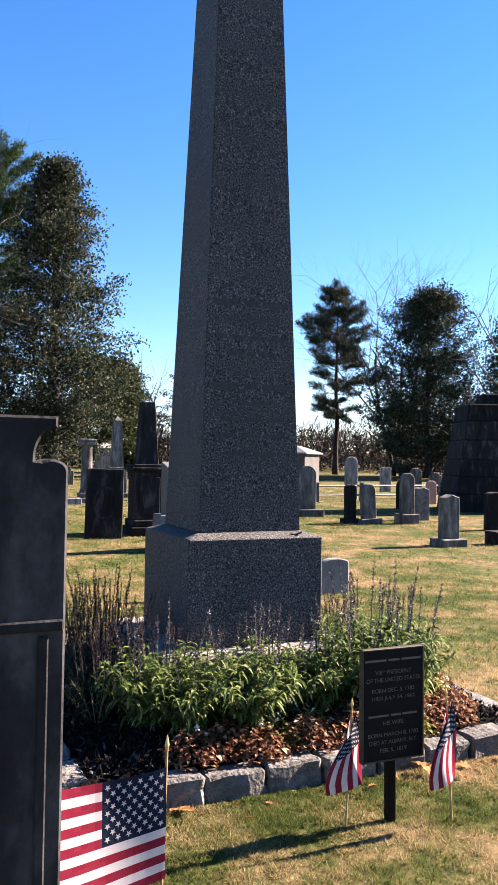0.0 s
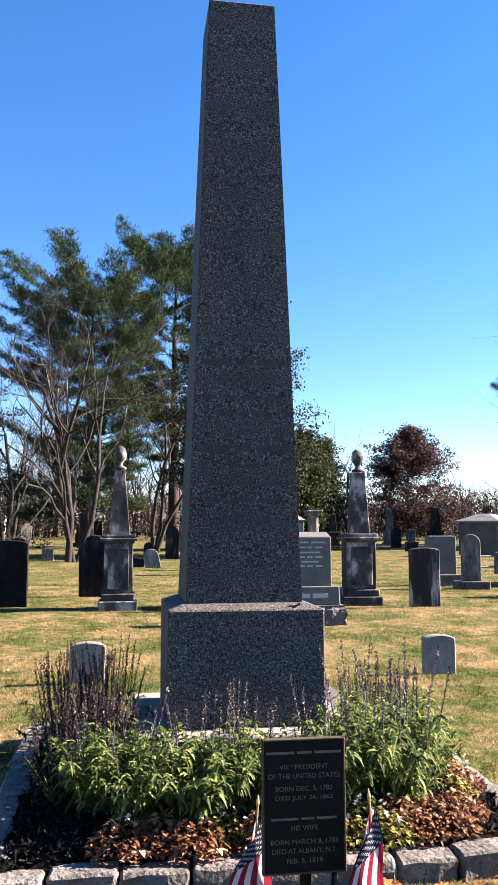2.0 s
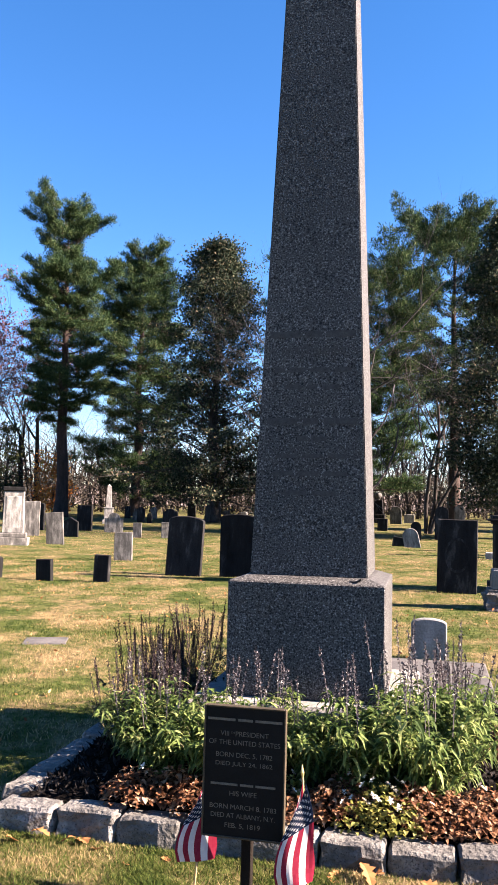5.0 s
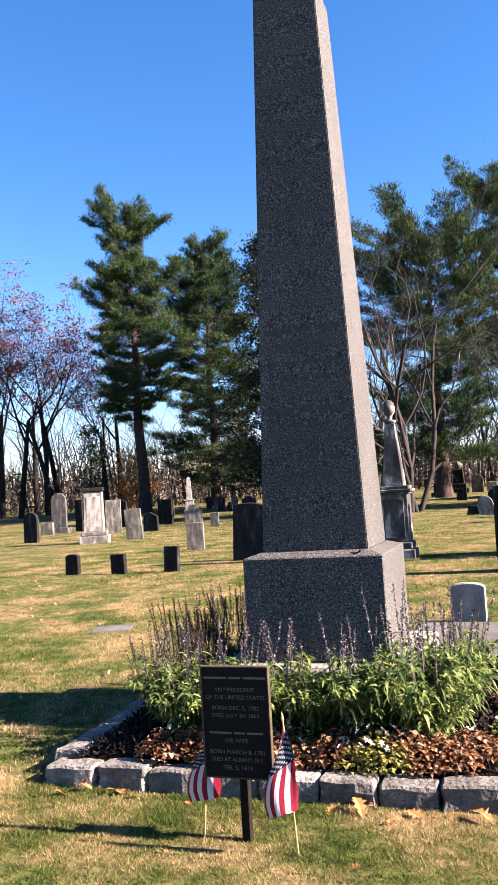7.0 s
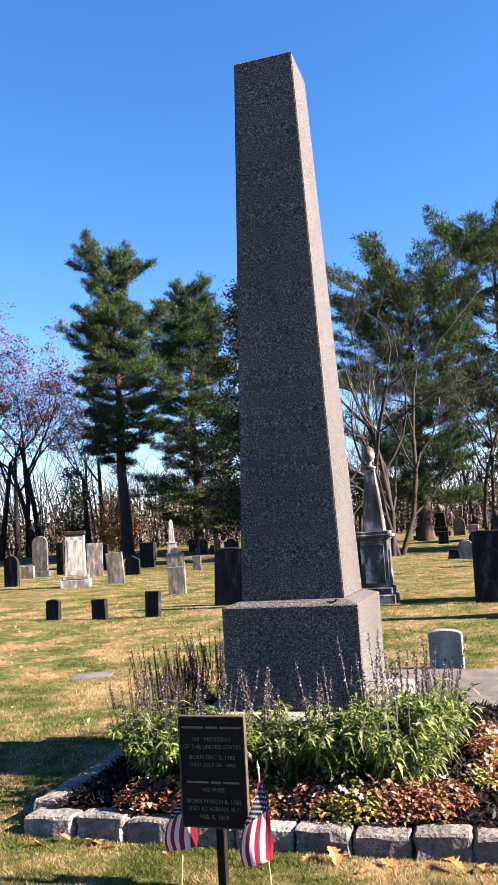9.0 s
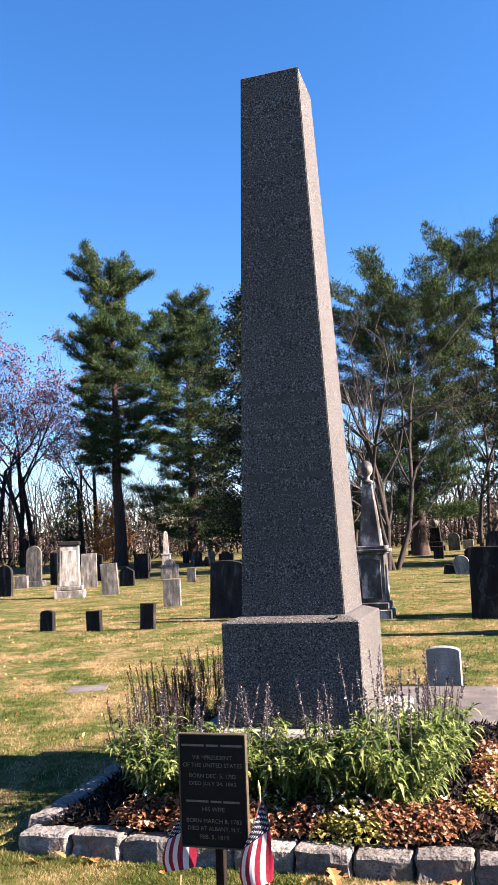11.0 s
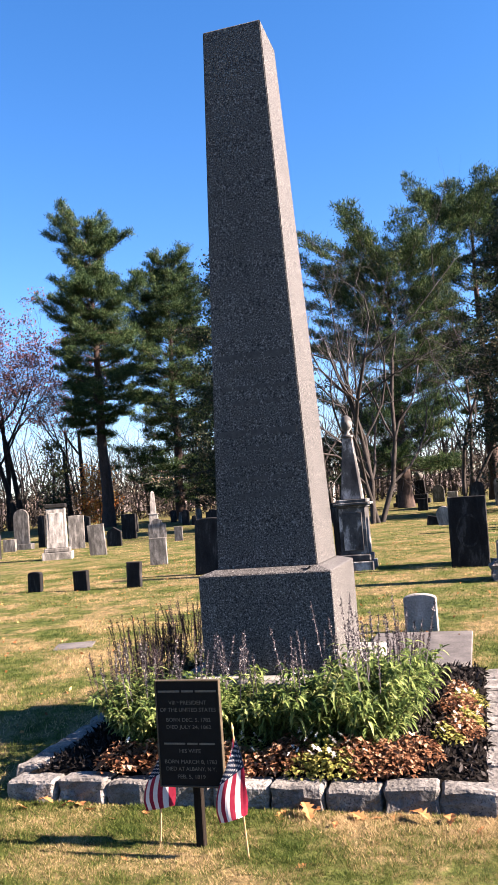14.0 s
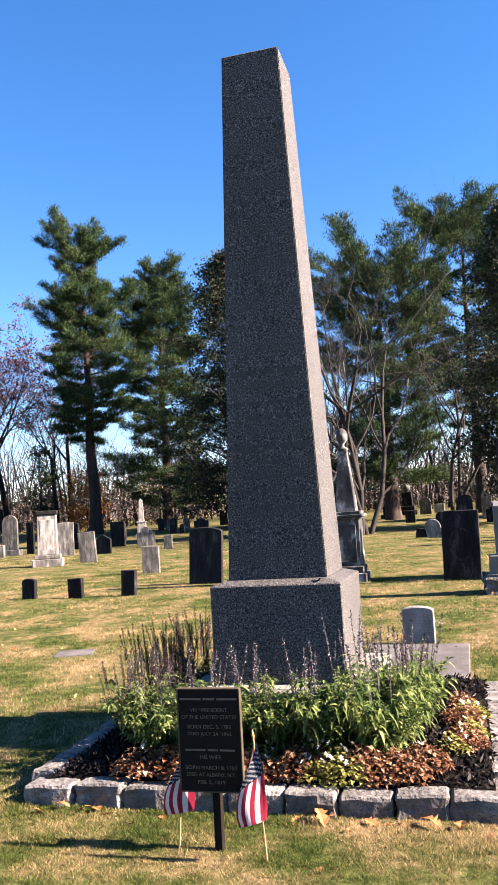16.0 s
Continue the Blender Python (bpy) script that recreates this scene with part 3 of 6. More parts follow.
def grey_family_stone():
    x, y = 1.9, 6.45
    ob = thing("family_monument", "grey granite family monument with a sloped top and rock-faced base", "monument", pose(x, y, ground_z(x, y) - 0.03), STONES)
    base = bmesh.new()
    cboxed(0.93, 0.5, 0, 0.3, 0.0, 0, base)
    bmesh.ops.subdivide_edges(base, edges=list(base.edges), cuts=9, use_grid_fill=True)
    for v in base.verts:
        if 0.02 < v.co.z < 0.26:
            k = 0.075 * noise.noise((v.co.x * 9, v.co.y * 9, v.co.z * 9)) + 0.025
            v.co.x += math.copysign(k, v.co.x) if abs(v.co.x) > 0.46 else 0
            v.co.y += math.copysign(k, v.co.y) if abs(v.co.y) > 0.24 else 0
    part("rock_faced_base", base, GRANITE_ROUGH, ob, "rough rock-faced granite base")
    part("plinth", cboxed(0.84, 0.4, 0.3, 0.56, 0.012, 0.012), GRANITE_SMOOTH, ob)
    die = slab_from([(-0.31, 0.558), (0.31, 0.558), (0.31, 1.25), (-0.31, 1.25)], 0.26, 0)
    for v in die.verts:
        if v.co.z > 1.2 and v.co.y > 0:
            v.co.z += 0.07
    bmesh.ops.bevel(die, geom=list(die.edges), offset=0.008, segments=1, affect="EDGES")
    part("die", die, GRANITE_SMOOTH, ob)
    rows = ((1.17, (-0.24, -0.02), (0.02, 0.23)), (1.1, (-0.18, -0.06), (-0.04, 0.04), (0.07, 0.18)), (1.03, (-0.17, 0.15),), (0.965, (-0.19, -0.07), (-0.04, 0.04), (0.07, 0.19)),
            (0.9, (-0.13, 0.13),), (0.84, (-0.18, -0.07), (-0.04, 0.04), (0.08, 0.18)))
    for z, *words in rows:
        bm = bmesh.new()
        for a, b in words:
            bar(bm, a, b, z, 0.022, -0.131, 0.002)
        part("inscription_line", bm, LETTERING_PALE, ob)
    bm = bmesh.new()
    bar(bm, -0.19, -0.02, 0.43, 0.06, -0.198, 0.004)
    bar(bm, 0.02, 0.24, 0.43, 0.06, -0.198, 0.004)
    part("inscription_line", bm, LETTERING_PALE, ob)


grey_family_stone()

# far rows to the north-west
def white_pedestal():
    x, y = -10.47, 15.4
    ob = thing("pedestal_tomb", "white marble pedestal tomb, stained black at the top", "monument", pose(x, y, ground_z(x, y) - 0.03, 0, 0, 24), STONES)
    part("step", cboxed(0.84, 0.7, 0, 0.24, 0.015), MARBLE_GREY, ob)
    part("step", cboxed(0.72, 0.58, 0.24, 0.36, 0.02), MARBLE_GREY, ob)
    part("die", cboxed(0.56, 0.46, 0.36, 1.5, 0.012, 0.02), MARBLE_WHITE, ob)
    part("panel", box(bmesh.new(), -0.2, 0.2, -0.228, -0.2, 0.5, 1.36, 0.01), MARBLE_WHITE, ob)
    part("cap", cboxed(0.6, 0.5, 1.5, 1.62, 0.02), MARBLE_DARK, ob, "black-stained cap")


white_pedestal()
headstone(-16.4, 23.05, 0.62, 1.6, 0.14, "round", 0, MARBLE_GREY, "tall grey round-topped headstone on a block", base=(0.85, 0.4, 0.22), turn=11)
headstone(-12.87, 21.0, 0.57, 1.2, 0.1, "flat", 0, MARBLE_GREY, "tall flat-topped weathered headstone", turn=21)
headstone(-9.69, 16.4, 0.5, 0.9, 0.1, "flat", 0, MARBLE_GREY, "pale flat-topped headstone leaning sideways", lean=-4, turn=12)
headstone(-11.38, 21.0, 0.56, 0.68, 0.1, "gable", 0.16, MARBLE_DARK, "dark headstone with a broken corner")
headstone(-13.5, 26.9, 0.66, 1.08, 0.14, "flat", 0, MARBLE_DARK, "broad blackened headstone")
headstone(-15.2, 26.0, 0.6, 1.15, 0.14, "arch", 0.1, MARBLE_DARK, "blackened headstone with an arched top")
headstone(-16.1, 21.7, 0.47, 0.47, 0.2, "flat", 0, MARBLE_GREY, "low pale block marker", turn=13)
headstone(-13.6, 16.9, 0.5, 0.97, 0.12, "round", 0, MARBLE_DARK, "dark round-topped headstone")
headstone(-16.0, 23.9, 0.32, 1.28, 0.1, "flat", 0, MARBLE_DARK, "narrow dark headstone")
headstone(-11.86, 26.1, 0.76, 0.8, 0.12, "shoulder", 0.22, MARBLE_GREY, "grey headstone with a raised round shoulder", turn=12)
headstone(-9.39, 22.2, 0.3, 0.52, 0.1, "flat", 0, MARBLE_GREY, "small grey footstone", turn=8)
headstone(-8.43, 22.5, 0.33, 0.55, 0.1, "flat", 0, MARBLE_GREY, "small grey footstone", turn=16)
headstone(-8.0, 23.6, 0.34, 0.53, 0.1, "flat", 0, MARBLE_DARK, "small dark footstone")
headstone(-15.4, 38.9, 0.45, 0.9, 0.12, "shoulder", 0.1, MARBLE_DARK, "dark headstone at the wood's edge")
headstone(-18.5, 44.8, 0.4, 0.82, 0.12, "arch", 0.1, MARBLE_DARK, "dark headstone at the wood's edge")
headstone(-17.2, 43.0, 0.6, 0.65, 0.12, "flat", 0, MARBLE_GREY, "leaning grey headstone at the wood's edge", lean=12, turn=16)
headstone(-14.7, 38.4, 0.27, 0.55, 0.12, "round", 0, MARBLE_DARK, "small dark marker at the wood's edge")
headstone(-12.3, 34.8, 0.8, 0.9, 0.14, "shoulder", 0.12, MARBLE_DARK, "broad dark headstone under the trees")
headstone(-16.6, 34.1, 0.6, 0.85, 0.12, "flat", 0, MARBLE_DARK, "tall dark headstone under the trees")
headstone(-16.7, 44.8, 0.43, 0.8, 0.12, "round", 0, MARBLE_GREY, "grey round-topped headstone", turn=11)
headstone(-11.5, 43.5, 0.4, 0.7, 0.12, "flat", 0, MARBLE_GREY, "grey headstone beside a tree trunk", turn=16)
headstone(-15.7, 50.0, 0.59, 1.18, 0.12, "gable", 0.15, MARBLE_DARK, "dark gabled headstone")
headstone(-7.6, 53.0, 0.75, 1.4, 0.2, "shoulder", 0.2, MARBLE_GREY, "grey shouldered headstone", turn=15)
headstone(-5.7, 34.5, 0.7, 0.8, 0.14, "shoulder", 0.15, MARBLE_DARK, "dark shouldered headstone in tree shade")
headstone(-5.2, 30.3, 0.6, 0.86, 0.14, "arch", 0.1, MARBLE_DARK, "dark headstone in tree shade")
headstone(-3.75, 28.0, 0.46, 0.5, 0.14, "arch", 0.1, MARBLE_GREY, "low grey headstone in tree shade")
headstone(-13.7, 58.0, 0.5, 0.4, 0.3, "arch", 0.1, MARBLE_WHITE, "low pale marker")
headstone(-12.5, 60.0, 0.8, 0.5, 0.3, "flat", 0, MARBLE_WHITE, "low pale marker")
plain_obelisk(-16.15, 35.9, 2.15, 0.32, MARBLE_WHITE, "white marble obelisk on a pedestal far across the lawn", 0.4, 20)


def capped_tomb(x, y, k):
    ob = thing("pedestal_tomb", "pale square tomb with a peaked cap", "monument", pose(x, y, ground_z(x, y) - 0.05), STONES)
    part("base", cboxed(1.5 * k, 1.2 * k, 0, 0.4 * k, 0.02), MARBLE_WHITE, ob)
    part("die", cboxed(1.1 * k, 0.9 * k, 0.4 * k, 1.75 * k, 0.02), MARBLE_WHITE, ob)
    part("cornice", cboxed(1.28 * k, 1.04 * k, 1.75 * k, 1.84 * k, 0.015), MARBLE_GREY, ob)
    part("cap", cboxed(1.2 * k, 0.96 * k, 1.84 * k, 2.12 * k, 0.0, 0.35 * k), MARBLE_WHITE, ob)


capped_tomb(-9.5, 52.5, 1.0)
capped_tomb(7.8, 36.0, 0.92)

# behind the obelisk, towards the bare trees
headstone(0.2, 21.4, 0.5, 0.62, 0.12, "round", 0, MARBLE_WHITE, "small white marble headstone leaning sideways", lean=-12)
headstone(-0.3, 22.0, 0.4, 0.3, 0.12, "flat", 0, MARBLE_DARK, "low dark broken marker", lean=10)
headstone(0.2, 27.5, 0.4, 0.73, 0.12, "round", 0, MARBLE_DARK, "dark round-topped headstone")
headstone(-3.3, 44.0, 0.8, 0.95, 0.16, "shoulder", 0.2, MARBLE_DARK, "dark headstone on a stepped base", base=(1.1, 0.5, 0.25))
headstone(-1.6, 36.7, 0.5, 0.62, 0.3, "flat", 0, MARBLE_DARK, "low dark block marker")
headstone(-1.4, 49.0, 0.75, 1.15, 0.16, "round", 0, MARBLE_GREY, "grey round-topped headstone")
headstone(-0.6, 51.5, 0.69, 0.6, 0.16, "flat", 0, MARBLE_WHITE, "low white marker")
headstone(2.3, 32.7, 0.47, 0.6, 0.14, "flat", 0, MARBLE_DARK, "low dark marker under a tree")
headstone(1.2, 28.8, 0.55, 1.35, 0.14, "round", 0, MARBLE_DARK, "tall dark round-topped headstone")
headstone(4.9, 31.0, 0.51, 0.76, 0.14, "shoulder", 0.15, MARBLE_GREY, "grey headstone beside a tree trunk")
headstone(2.2, 36.4, 0.5, 1.4, 0.14, "round", 0, MARBLE_GREY, "tall grey headstone in shade")


def ball_monument():
    x, y = -2.63, 50.0
    ob = thing("ball_monument", "dark stepped pedestal with a stone ball on top", "monument", pose(x, y, ground_z(x, y) - 0.05), STONES)
    part("step", cboxed(1.25, 1.25, 0, 0.35, 0.02), MARBLE_DARK, ob)
    part("step", cboxed(0.95, 0.95, 0.35, 0.65, 0.02), MARBLE_DARK, ob)
    part("die", cboxed(0.72, 0.72, 0.65, 1.6, 0.02, 0.06), MARBLE_DARK, ob)
    part("ball", lathe(bmesh.new(), [(0.12, 1.6), (0.1, 1.68)] + [(max(0.01, 0.26 * math.cos(a)), 1.9 + 0.26 * math.sin(a)) for a in np.linspace(-1.1, 1.55, 10)], 18), MARBLE_GREY, ob, smooth=True)


ball_monument()

# to the north-east
headstone(4.3, 8.2, 0.52, 0.98, 0.1, "arch", 0.05, MARBLE_STREAKED, "white-streaked black marble headstone with a low arch")
headstone(6.55, 11.4, 0.4, 1.15, 0.12, "round", 0, MARBLE_GREY, "pale round-topped headstone on a plinth", base=(0.72, 0.35, 0.16), turn=-12)
headstone(6.28, 12.4, 0.62, 1.1, 0.3, "flat", 0, GRANITE_SMOOTH, "grey granite block monument on a rough base", base=(0.8, 0.5, 0.25), base_mat=GRANITE_ROUGH)
headstone(7.0, 9.5, 0.3, 0.82, 0.16, "round", 0, MARBLE_GREY, "narrow grey round-topped headstone", lean=-3, base=(0.5, 0.3, 0.1))
headstone(6.62, 9.62, 0.24, 0.8, 0.12, "arch", 0.05, MARBLE_DARK, "narrow dark headstone", base=(0.34, 0.25, 0.1))
headstone(7.8, 9.3, 0.27, 1.05, 0.18, "round", 0, MARBLE_GREY, "slender grey pillar headstone on a block", base=(0.42, 0.32, 0.2))
headstone(8.6, 9.95, 0.34, 0.72, 0.22, "arch", 0.08, GRANITE_ROUGH, "rock-faced rough granite headstone")
headstone(12.9, 15.4, 0.3, 0.7, 0.16, "round", 0, SANDSTONE_PINK, "small red granite headstone")
headstone(6.3, 5.95, 0.29, 0.84, 0.2, "gable", 0.05, MARBLE_GREY, "tapered grey marble headstone on a base", base=(0.5, 0.36, 0.12))
headstone(8.8, 7.8, 0.34, 0.75, 0.2, "arch", 0.06, MARBLE_DARK, "dark headstone with a low arch")
headstone(7.35, 5.95, 0.4, 0.22, 0.3, "flat", 0, MARBLE_DARK, "low dark block marker")
headstone(11.7, 18.1, 0.44, 1.4, 0.14, "round", 0, MARBLE_WHITE, "tall white round-topped headstone")
headstone(16.5, 23.4, 0.48, 1.0, 0.14, "flat", 0, MARBLE_WHITE, "white marble headstone")
headstone(10.4, 13.2, 0.4, 0.8, 0.16, "round", 0, MARBLE_DARK, "dark round-topped headstone")
headstone(14.6, 18.6, 0.44, 1.05, 0.16, "round", 0, MARBLE_GREY, "grey round-topped headstone")
headstone(17.6, 21.5, 0.5, 0.85, 0.16, "shoulder", 0.12, MARBLE_GREY, "grey shouldered headstone")
headstone(15.3, 41.7, 0.6, 1.2, 0.16, "round", 0, MARBLE_DARK, "dark round-topped headstone")
headstone(16.9, 43.5, 0.5, 1.06, 0.16, "flat", 0, MARBLE_GREY, "grey flat-topped headstone")
headstone(14.2, 36.0, 0.7, 0.5, 0.2, "flat", 0, MARBLE_DARK, "low dark marker")
column(2.8, 17.33, 1.78, 0.5, MARBLE_GREY, "grey marble column with a square capital")
column(4.75, 18.3, 1.83, 0.53, MARBLE_GREY, "pale grey marble column with a capital")
urn_monument(1.92, 8.5, "dark marble obelisk with a blunt top on a panelled pedestal", MARBLE_DARK, 2.68, False, shaft_w=(0.34, 0.22), foot=0.66)
plain_obelisk(4.32, 20.0, 2.57, 0.36, MARBLE_GREY, "slim pale marble obelisk")
plain_obelisk(16.7, 47.1, 2.5, 0.45, MARBLE_GREY, "small grey marble obelisk on a pedestal")
plain_obelisk(19.8, 46.8, 2.6, 0.6, MARBLE_DARK, "dark obelisk beside a russet tree")
urn_monument(10.4, 37.8, "small dark marble pedestal topped with an urn", MARBLE_DARK, 2.3, shaft_w=(0.34, 0.24), foot=0.8)
plain_obelisk(11.5, 47.6, 2.5, 0.55, MARBLE_WHITE, "white marble obelisk on a pedestal")
headstone(10.8, 47.0, 0.7, 1.9, 0.3, "arch", 0.1, MARBLE_WHITE, "tall white marker")


def pink_monument():
    x, y = 11.9, 54.0
    ob = thing("family_monument", "wide pink granite family monument", "monument", pose(x, y, ground_z(x, y) - 0.05), STONES)
    part("base", cboxed(3.0, 1.2, 0, 0.5, 0.03), SANDSTONE_PINK, ob)
    part("plinth", cboxed(2.6, 0.95, 0.5, 0.9, 0.03), SANDSTONE_PINK, ob)
    part("die", cboxed(2.2, 0.7, 0.9, 1.85, 0.03), SANDSTONE_PINK, ob)
    part("cap", cboxed(2.35, 0.8, 1.85, 2.1, 0.03, 0.12), SANDSTONE_PINK, ob)


pink_monument()


def dark_mausoleum():
    x, y = 12.75, 12.3
    ob = thing("stepped_monument", "large dark stepped granite monument", "monument", pose(x, y, ground_z(x, y) - 0.05, 0, 0, -25), STONES)
    z = 0.0
    for w, h in ((2.75, 0.5), (2.6, 0.45), (2.45, 0.45), (2.3, 0.5), (2.15, 0.5), (2.0, 0.45)):
        part("course", cboxed(w, w * 0.8, z, z + h, 0.03, 0.05), MARBLE_DARK, ob)
        z += h
    part("cap", cboxed(1.0, 0.8, z, z + 0.3, 0.03, 0.04), MARBLE_DARK, ob)


dark_mausoleum()


def receiving_vault():
    x, y = 15.9, 30.6
    ob = thing("vault", "small grey plastered vault with a low hipped metal roof", "building", pose(x, y, ground_z(x, y) - 0.05, 0, 0, -50))
    walls = bmesh.new()
    cboxed(1.92, 1.92, 0, 1.58, 0.02, 0, walls)
    part("wall", walls, PLASTER, ob)
    part("eaves", cboxed(2.22, 2.22, 1.58, 1.66, 0.015), LEAD_ROOF, ob)
    part("roof", cboxed(2.18, 2.18, 1.66, 2.0, 0.0, 0.85), LEAD_ROOF, ob, "dull grey hipped metal roof")


receiving_vault()


def pipe_fence():
    """Two iron rails on stone posts round a plot."""
    ob = thing("plot_fence", "low iron pipe fence with short stone posts", "fence")
    a, b = Vector((7.9, 16.35, 0)), Vector((16.5, 17.6, 0))
    n = 6
    for k in range(n):
        p = a.lerp(b, k / (n - 1))
        post = cboxed(0.12, 0.12, 0, 0.62, 0.01, 0.01)
        o = part("post", post, MARBLE_GREY, ob)
        o.location = (p.x, p.y, ground_z(p.x, p.y) - 0.02)
    ang = math.atan2(b.y - a.y, b.x - a.x)
    for z in (0.2, 0.49):
        bm = bmesh.new()
        bmesh.ops.create_cone(bm, cap_ends=True, segments=8, radius1=0.028, radius2=0.028, depth=(b - a).length)
        o = part("rail", bm, IRON_SUNLIT, ob)
        mid = (a + b) / 2
        o.matrix_basis = Matrix.Translation((mid.x, mid.y, ground_z(mid.x, mid.y) + z)) @ Matrix.Rotation(ang, 4, "Z") @ Matrix.Rotation(math.pi / 2, 4, "Y")


pipe_fence()


# flat stones in the grass
def flat_stone(x, y, w, d, h, mat, label, turn=0.0):
    ob = part("ledger_stone", cboxed(w, d, -0.05, h, 0.008), mat)
    ob.matrix_basis = pose(x, y, ground_z(x, y), 1.4, 0, turn)
    return tagged(ob, label, "ledger stone", STONES)


flat_stone(0.7, 2.0, 0.92, 1.44, 0.035, LEDGER_STONE, "weathered flat ledger stone set in the grass")
flat_stone(-3.04, 2.62, 0.42, 0.34, 0.012, LEDGER_STONE, "small pale flush marker in the grass", 20)
flat_stone(2.3, 16.6, 0.4, 0.25, 0.16, MARBLE_WHITE, "low pale block marker in the grass")


# tall stone close to the start of the path
def near_headstone():
    hw = 0.3
    prof = [(-hw, -0.08), (hw, -0.08), (hw, 1.52)]
    prof += [(hw - 0.04 + 0.04 * math.cos(a), 1.52 + 0.028 * math.sin(a)) for a in np.linspace(0.3, math.pi / 2, 6)]
    prof += [(hw - 0.06, 1.543), (hw - 0.075, 1.545)]
    prof += [(hw - 0.025 - 0.05 * math.cos(a), 1.55 + 0.068 * math.sin(a)) for a in np.linspace(0.1, math.pi / 2, 8)]
    prof += [(hw - 0.025, 1.645)]
    left = [(-x, z) for x, z in prof[2:]][::-1]
    ob = thing("headstone", "tall dark marble headstone with scrolled shoulders, close by", "headstone", pose(-1.6 - hw, -2.87, -0.008), STONES)
    part("tablet", slab_from(prof + left, 0.11, 0.006), MARBLE_BLACK, ob)
    rail = bmesh.new()
    box(rail, -hw + 0.005, hw - 0.005, -0.064, -0.05, 1.16, 1.185, 0.004)
    for sx in (-1, 1):
        box(rail, sx * (hw - 0.05) - 0.012, sx * (hw - 0.05) + 0.012, -0.062, -0.05, 0.1, 1.15, 0.004)
    part("moulding", rail, MARBLE_BLACK, ob)


near_headstone()

# ---- trees ----
def tubes(segs, sides=5):
    """Tapered tubes from rows of (x0, y0, z0, x1, y1, z1, r0, r1)."""
    s = np.asarray(segs, float)
    p0, p1, r0, r1 = s[:, :3], s[:, 3:6], s[:, 6], s[:, 7]
    d = p1 - p0
    d /= np.linalg.norm(d, axis=1, keepdims=True) + 1e-9
    ref = np.where(np.abs(d[:, 2:3]) > 0.9, [[1.0, 0, 0]], [[0, 0, 1.0]])
    u = np.cross(d, ref)
    u /= np.linalg.norm(u, axis=1, keepdims=True) + 1e-9
    v = np.cross(d, u)
    a = np.arange(sides) * 2 * np.pi / sides
    ring = u[:, None, :] * np.cos(a)[None, :, None] + v[:, None, :] * np.sin(a)[None, :, None]
    va = p0[:, None, :] + ring * r0[:, None, None]
    vb = p1[:, None, :] + ring * r1[:, None, None]
    verts = np.concatenate([va, vb], axis=1).reshape(-1, 3)
    k = np.arange(sides)
    q = np.stack([k, (k + 1) % sides, (k + 1) % sides + sides, k + sides], 1)
    faces = (q[None] + (np.arange(len(s)) * 2 * sides)[:, None, None]).reshape(-1, 4)
    return verts, faces


def tufts(centres, aims, sizes, per, length, width, rng, spread=0.8):
    """Blade-shaped needles or leaves, per of them round every centre, pointing about along aims."""
    n = len(centres)
    c = np.repeat(centres, per, 0)
    a = np.repeat(aims, per, 0)
    sz = np.repeat(sizes, per)
    start = c + np.clip(rng.normal(0, 1, (n * per, 3)), -1.7, 1.7) * sz[:, None] * [1, 1, 0.45]
    d = a + rng.normal(0, spread, (n * per, 3))
    d /= np.linalg.norm(d, axis=1, keepdims=True) + 1e-9
    side = np.cross(d, rng.normal(0, 1, (n * per, 3)))
    side /= np.linalg.norm(side, axis=1, keepdims=True) + 1e-9
    ln = length * rng.uniform(0.6, 1.3, (n * per, 1))
    wd = width * rng.uniform(0.6, 1.3, (n * per, 1))
    mid = start + d * ln * 0.45
    verts = np.stack([start, mid + side * wd, start + d * ln, mid - side * wd], 1).reshape(-1, 3)
    faces = np.arange(n * per * 4).reshape(-1, 4)
    return verts, faces


def tree_of(name, label, x, y, segs, leaf, bark, leaf_mat, group="", sides=5, twig=None):
    ob = thing(name, label, "tree", pose(x, y, ground_z(x, y) - 0.1), group)
    cut = np.array([s[6] for s in segs])
    stout = cut > 0.3 * cut.max()
    for pname, pick in (("trunk", stout), ("branchwork", ~stout)):
        if pick.any():
            v, f = tubes([s for s, k in zip(segs, pick) if k], sides if pname == "branchwork" else 8)
            part(pname, mesh_of(pname, v, f, [bark if pname == "trunk" else twig or bark], smooth=True), None, ob)
    if leaf is not None:
        part("crown", mesh_of("crown", leaf[0], leaf[1], [leaf_mat]), None, ob)
    return ob


def limb(segs, p, d, length, r, rng, steps=4, rise=0.0, wob=0.12):
    """Adds one bending limb to segs and returns points along it."""
    pts = [p.copy()]
    d = d / np.linalg.norm(d)
    for k in range(steps):
        d = d + rng.normal(0, wob, 3) + np.array([0, 0, rise])
        d /= np.linalg.norm(d)
        q = p + d * length / steps
        ra, rb = r * (1 - k / steps * 0.8), r * (1 - (k + 1) / steps * 0.8)
        segs.append((*p, *q, ra, rb))
        p = q
        pts.append(p.copy())
    return np.array(pts), d


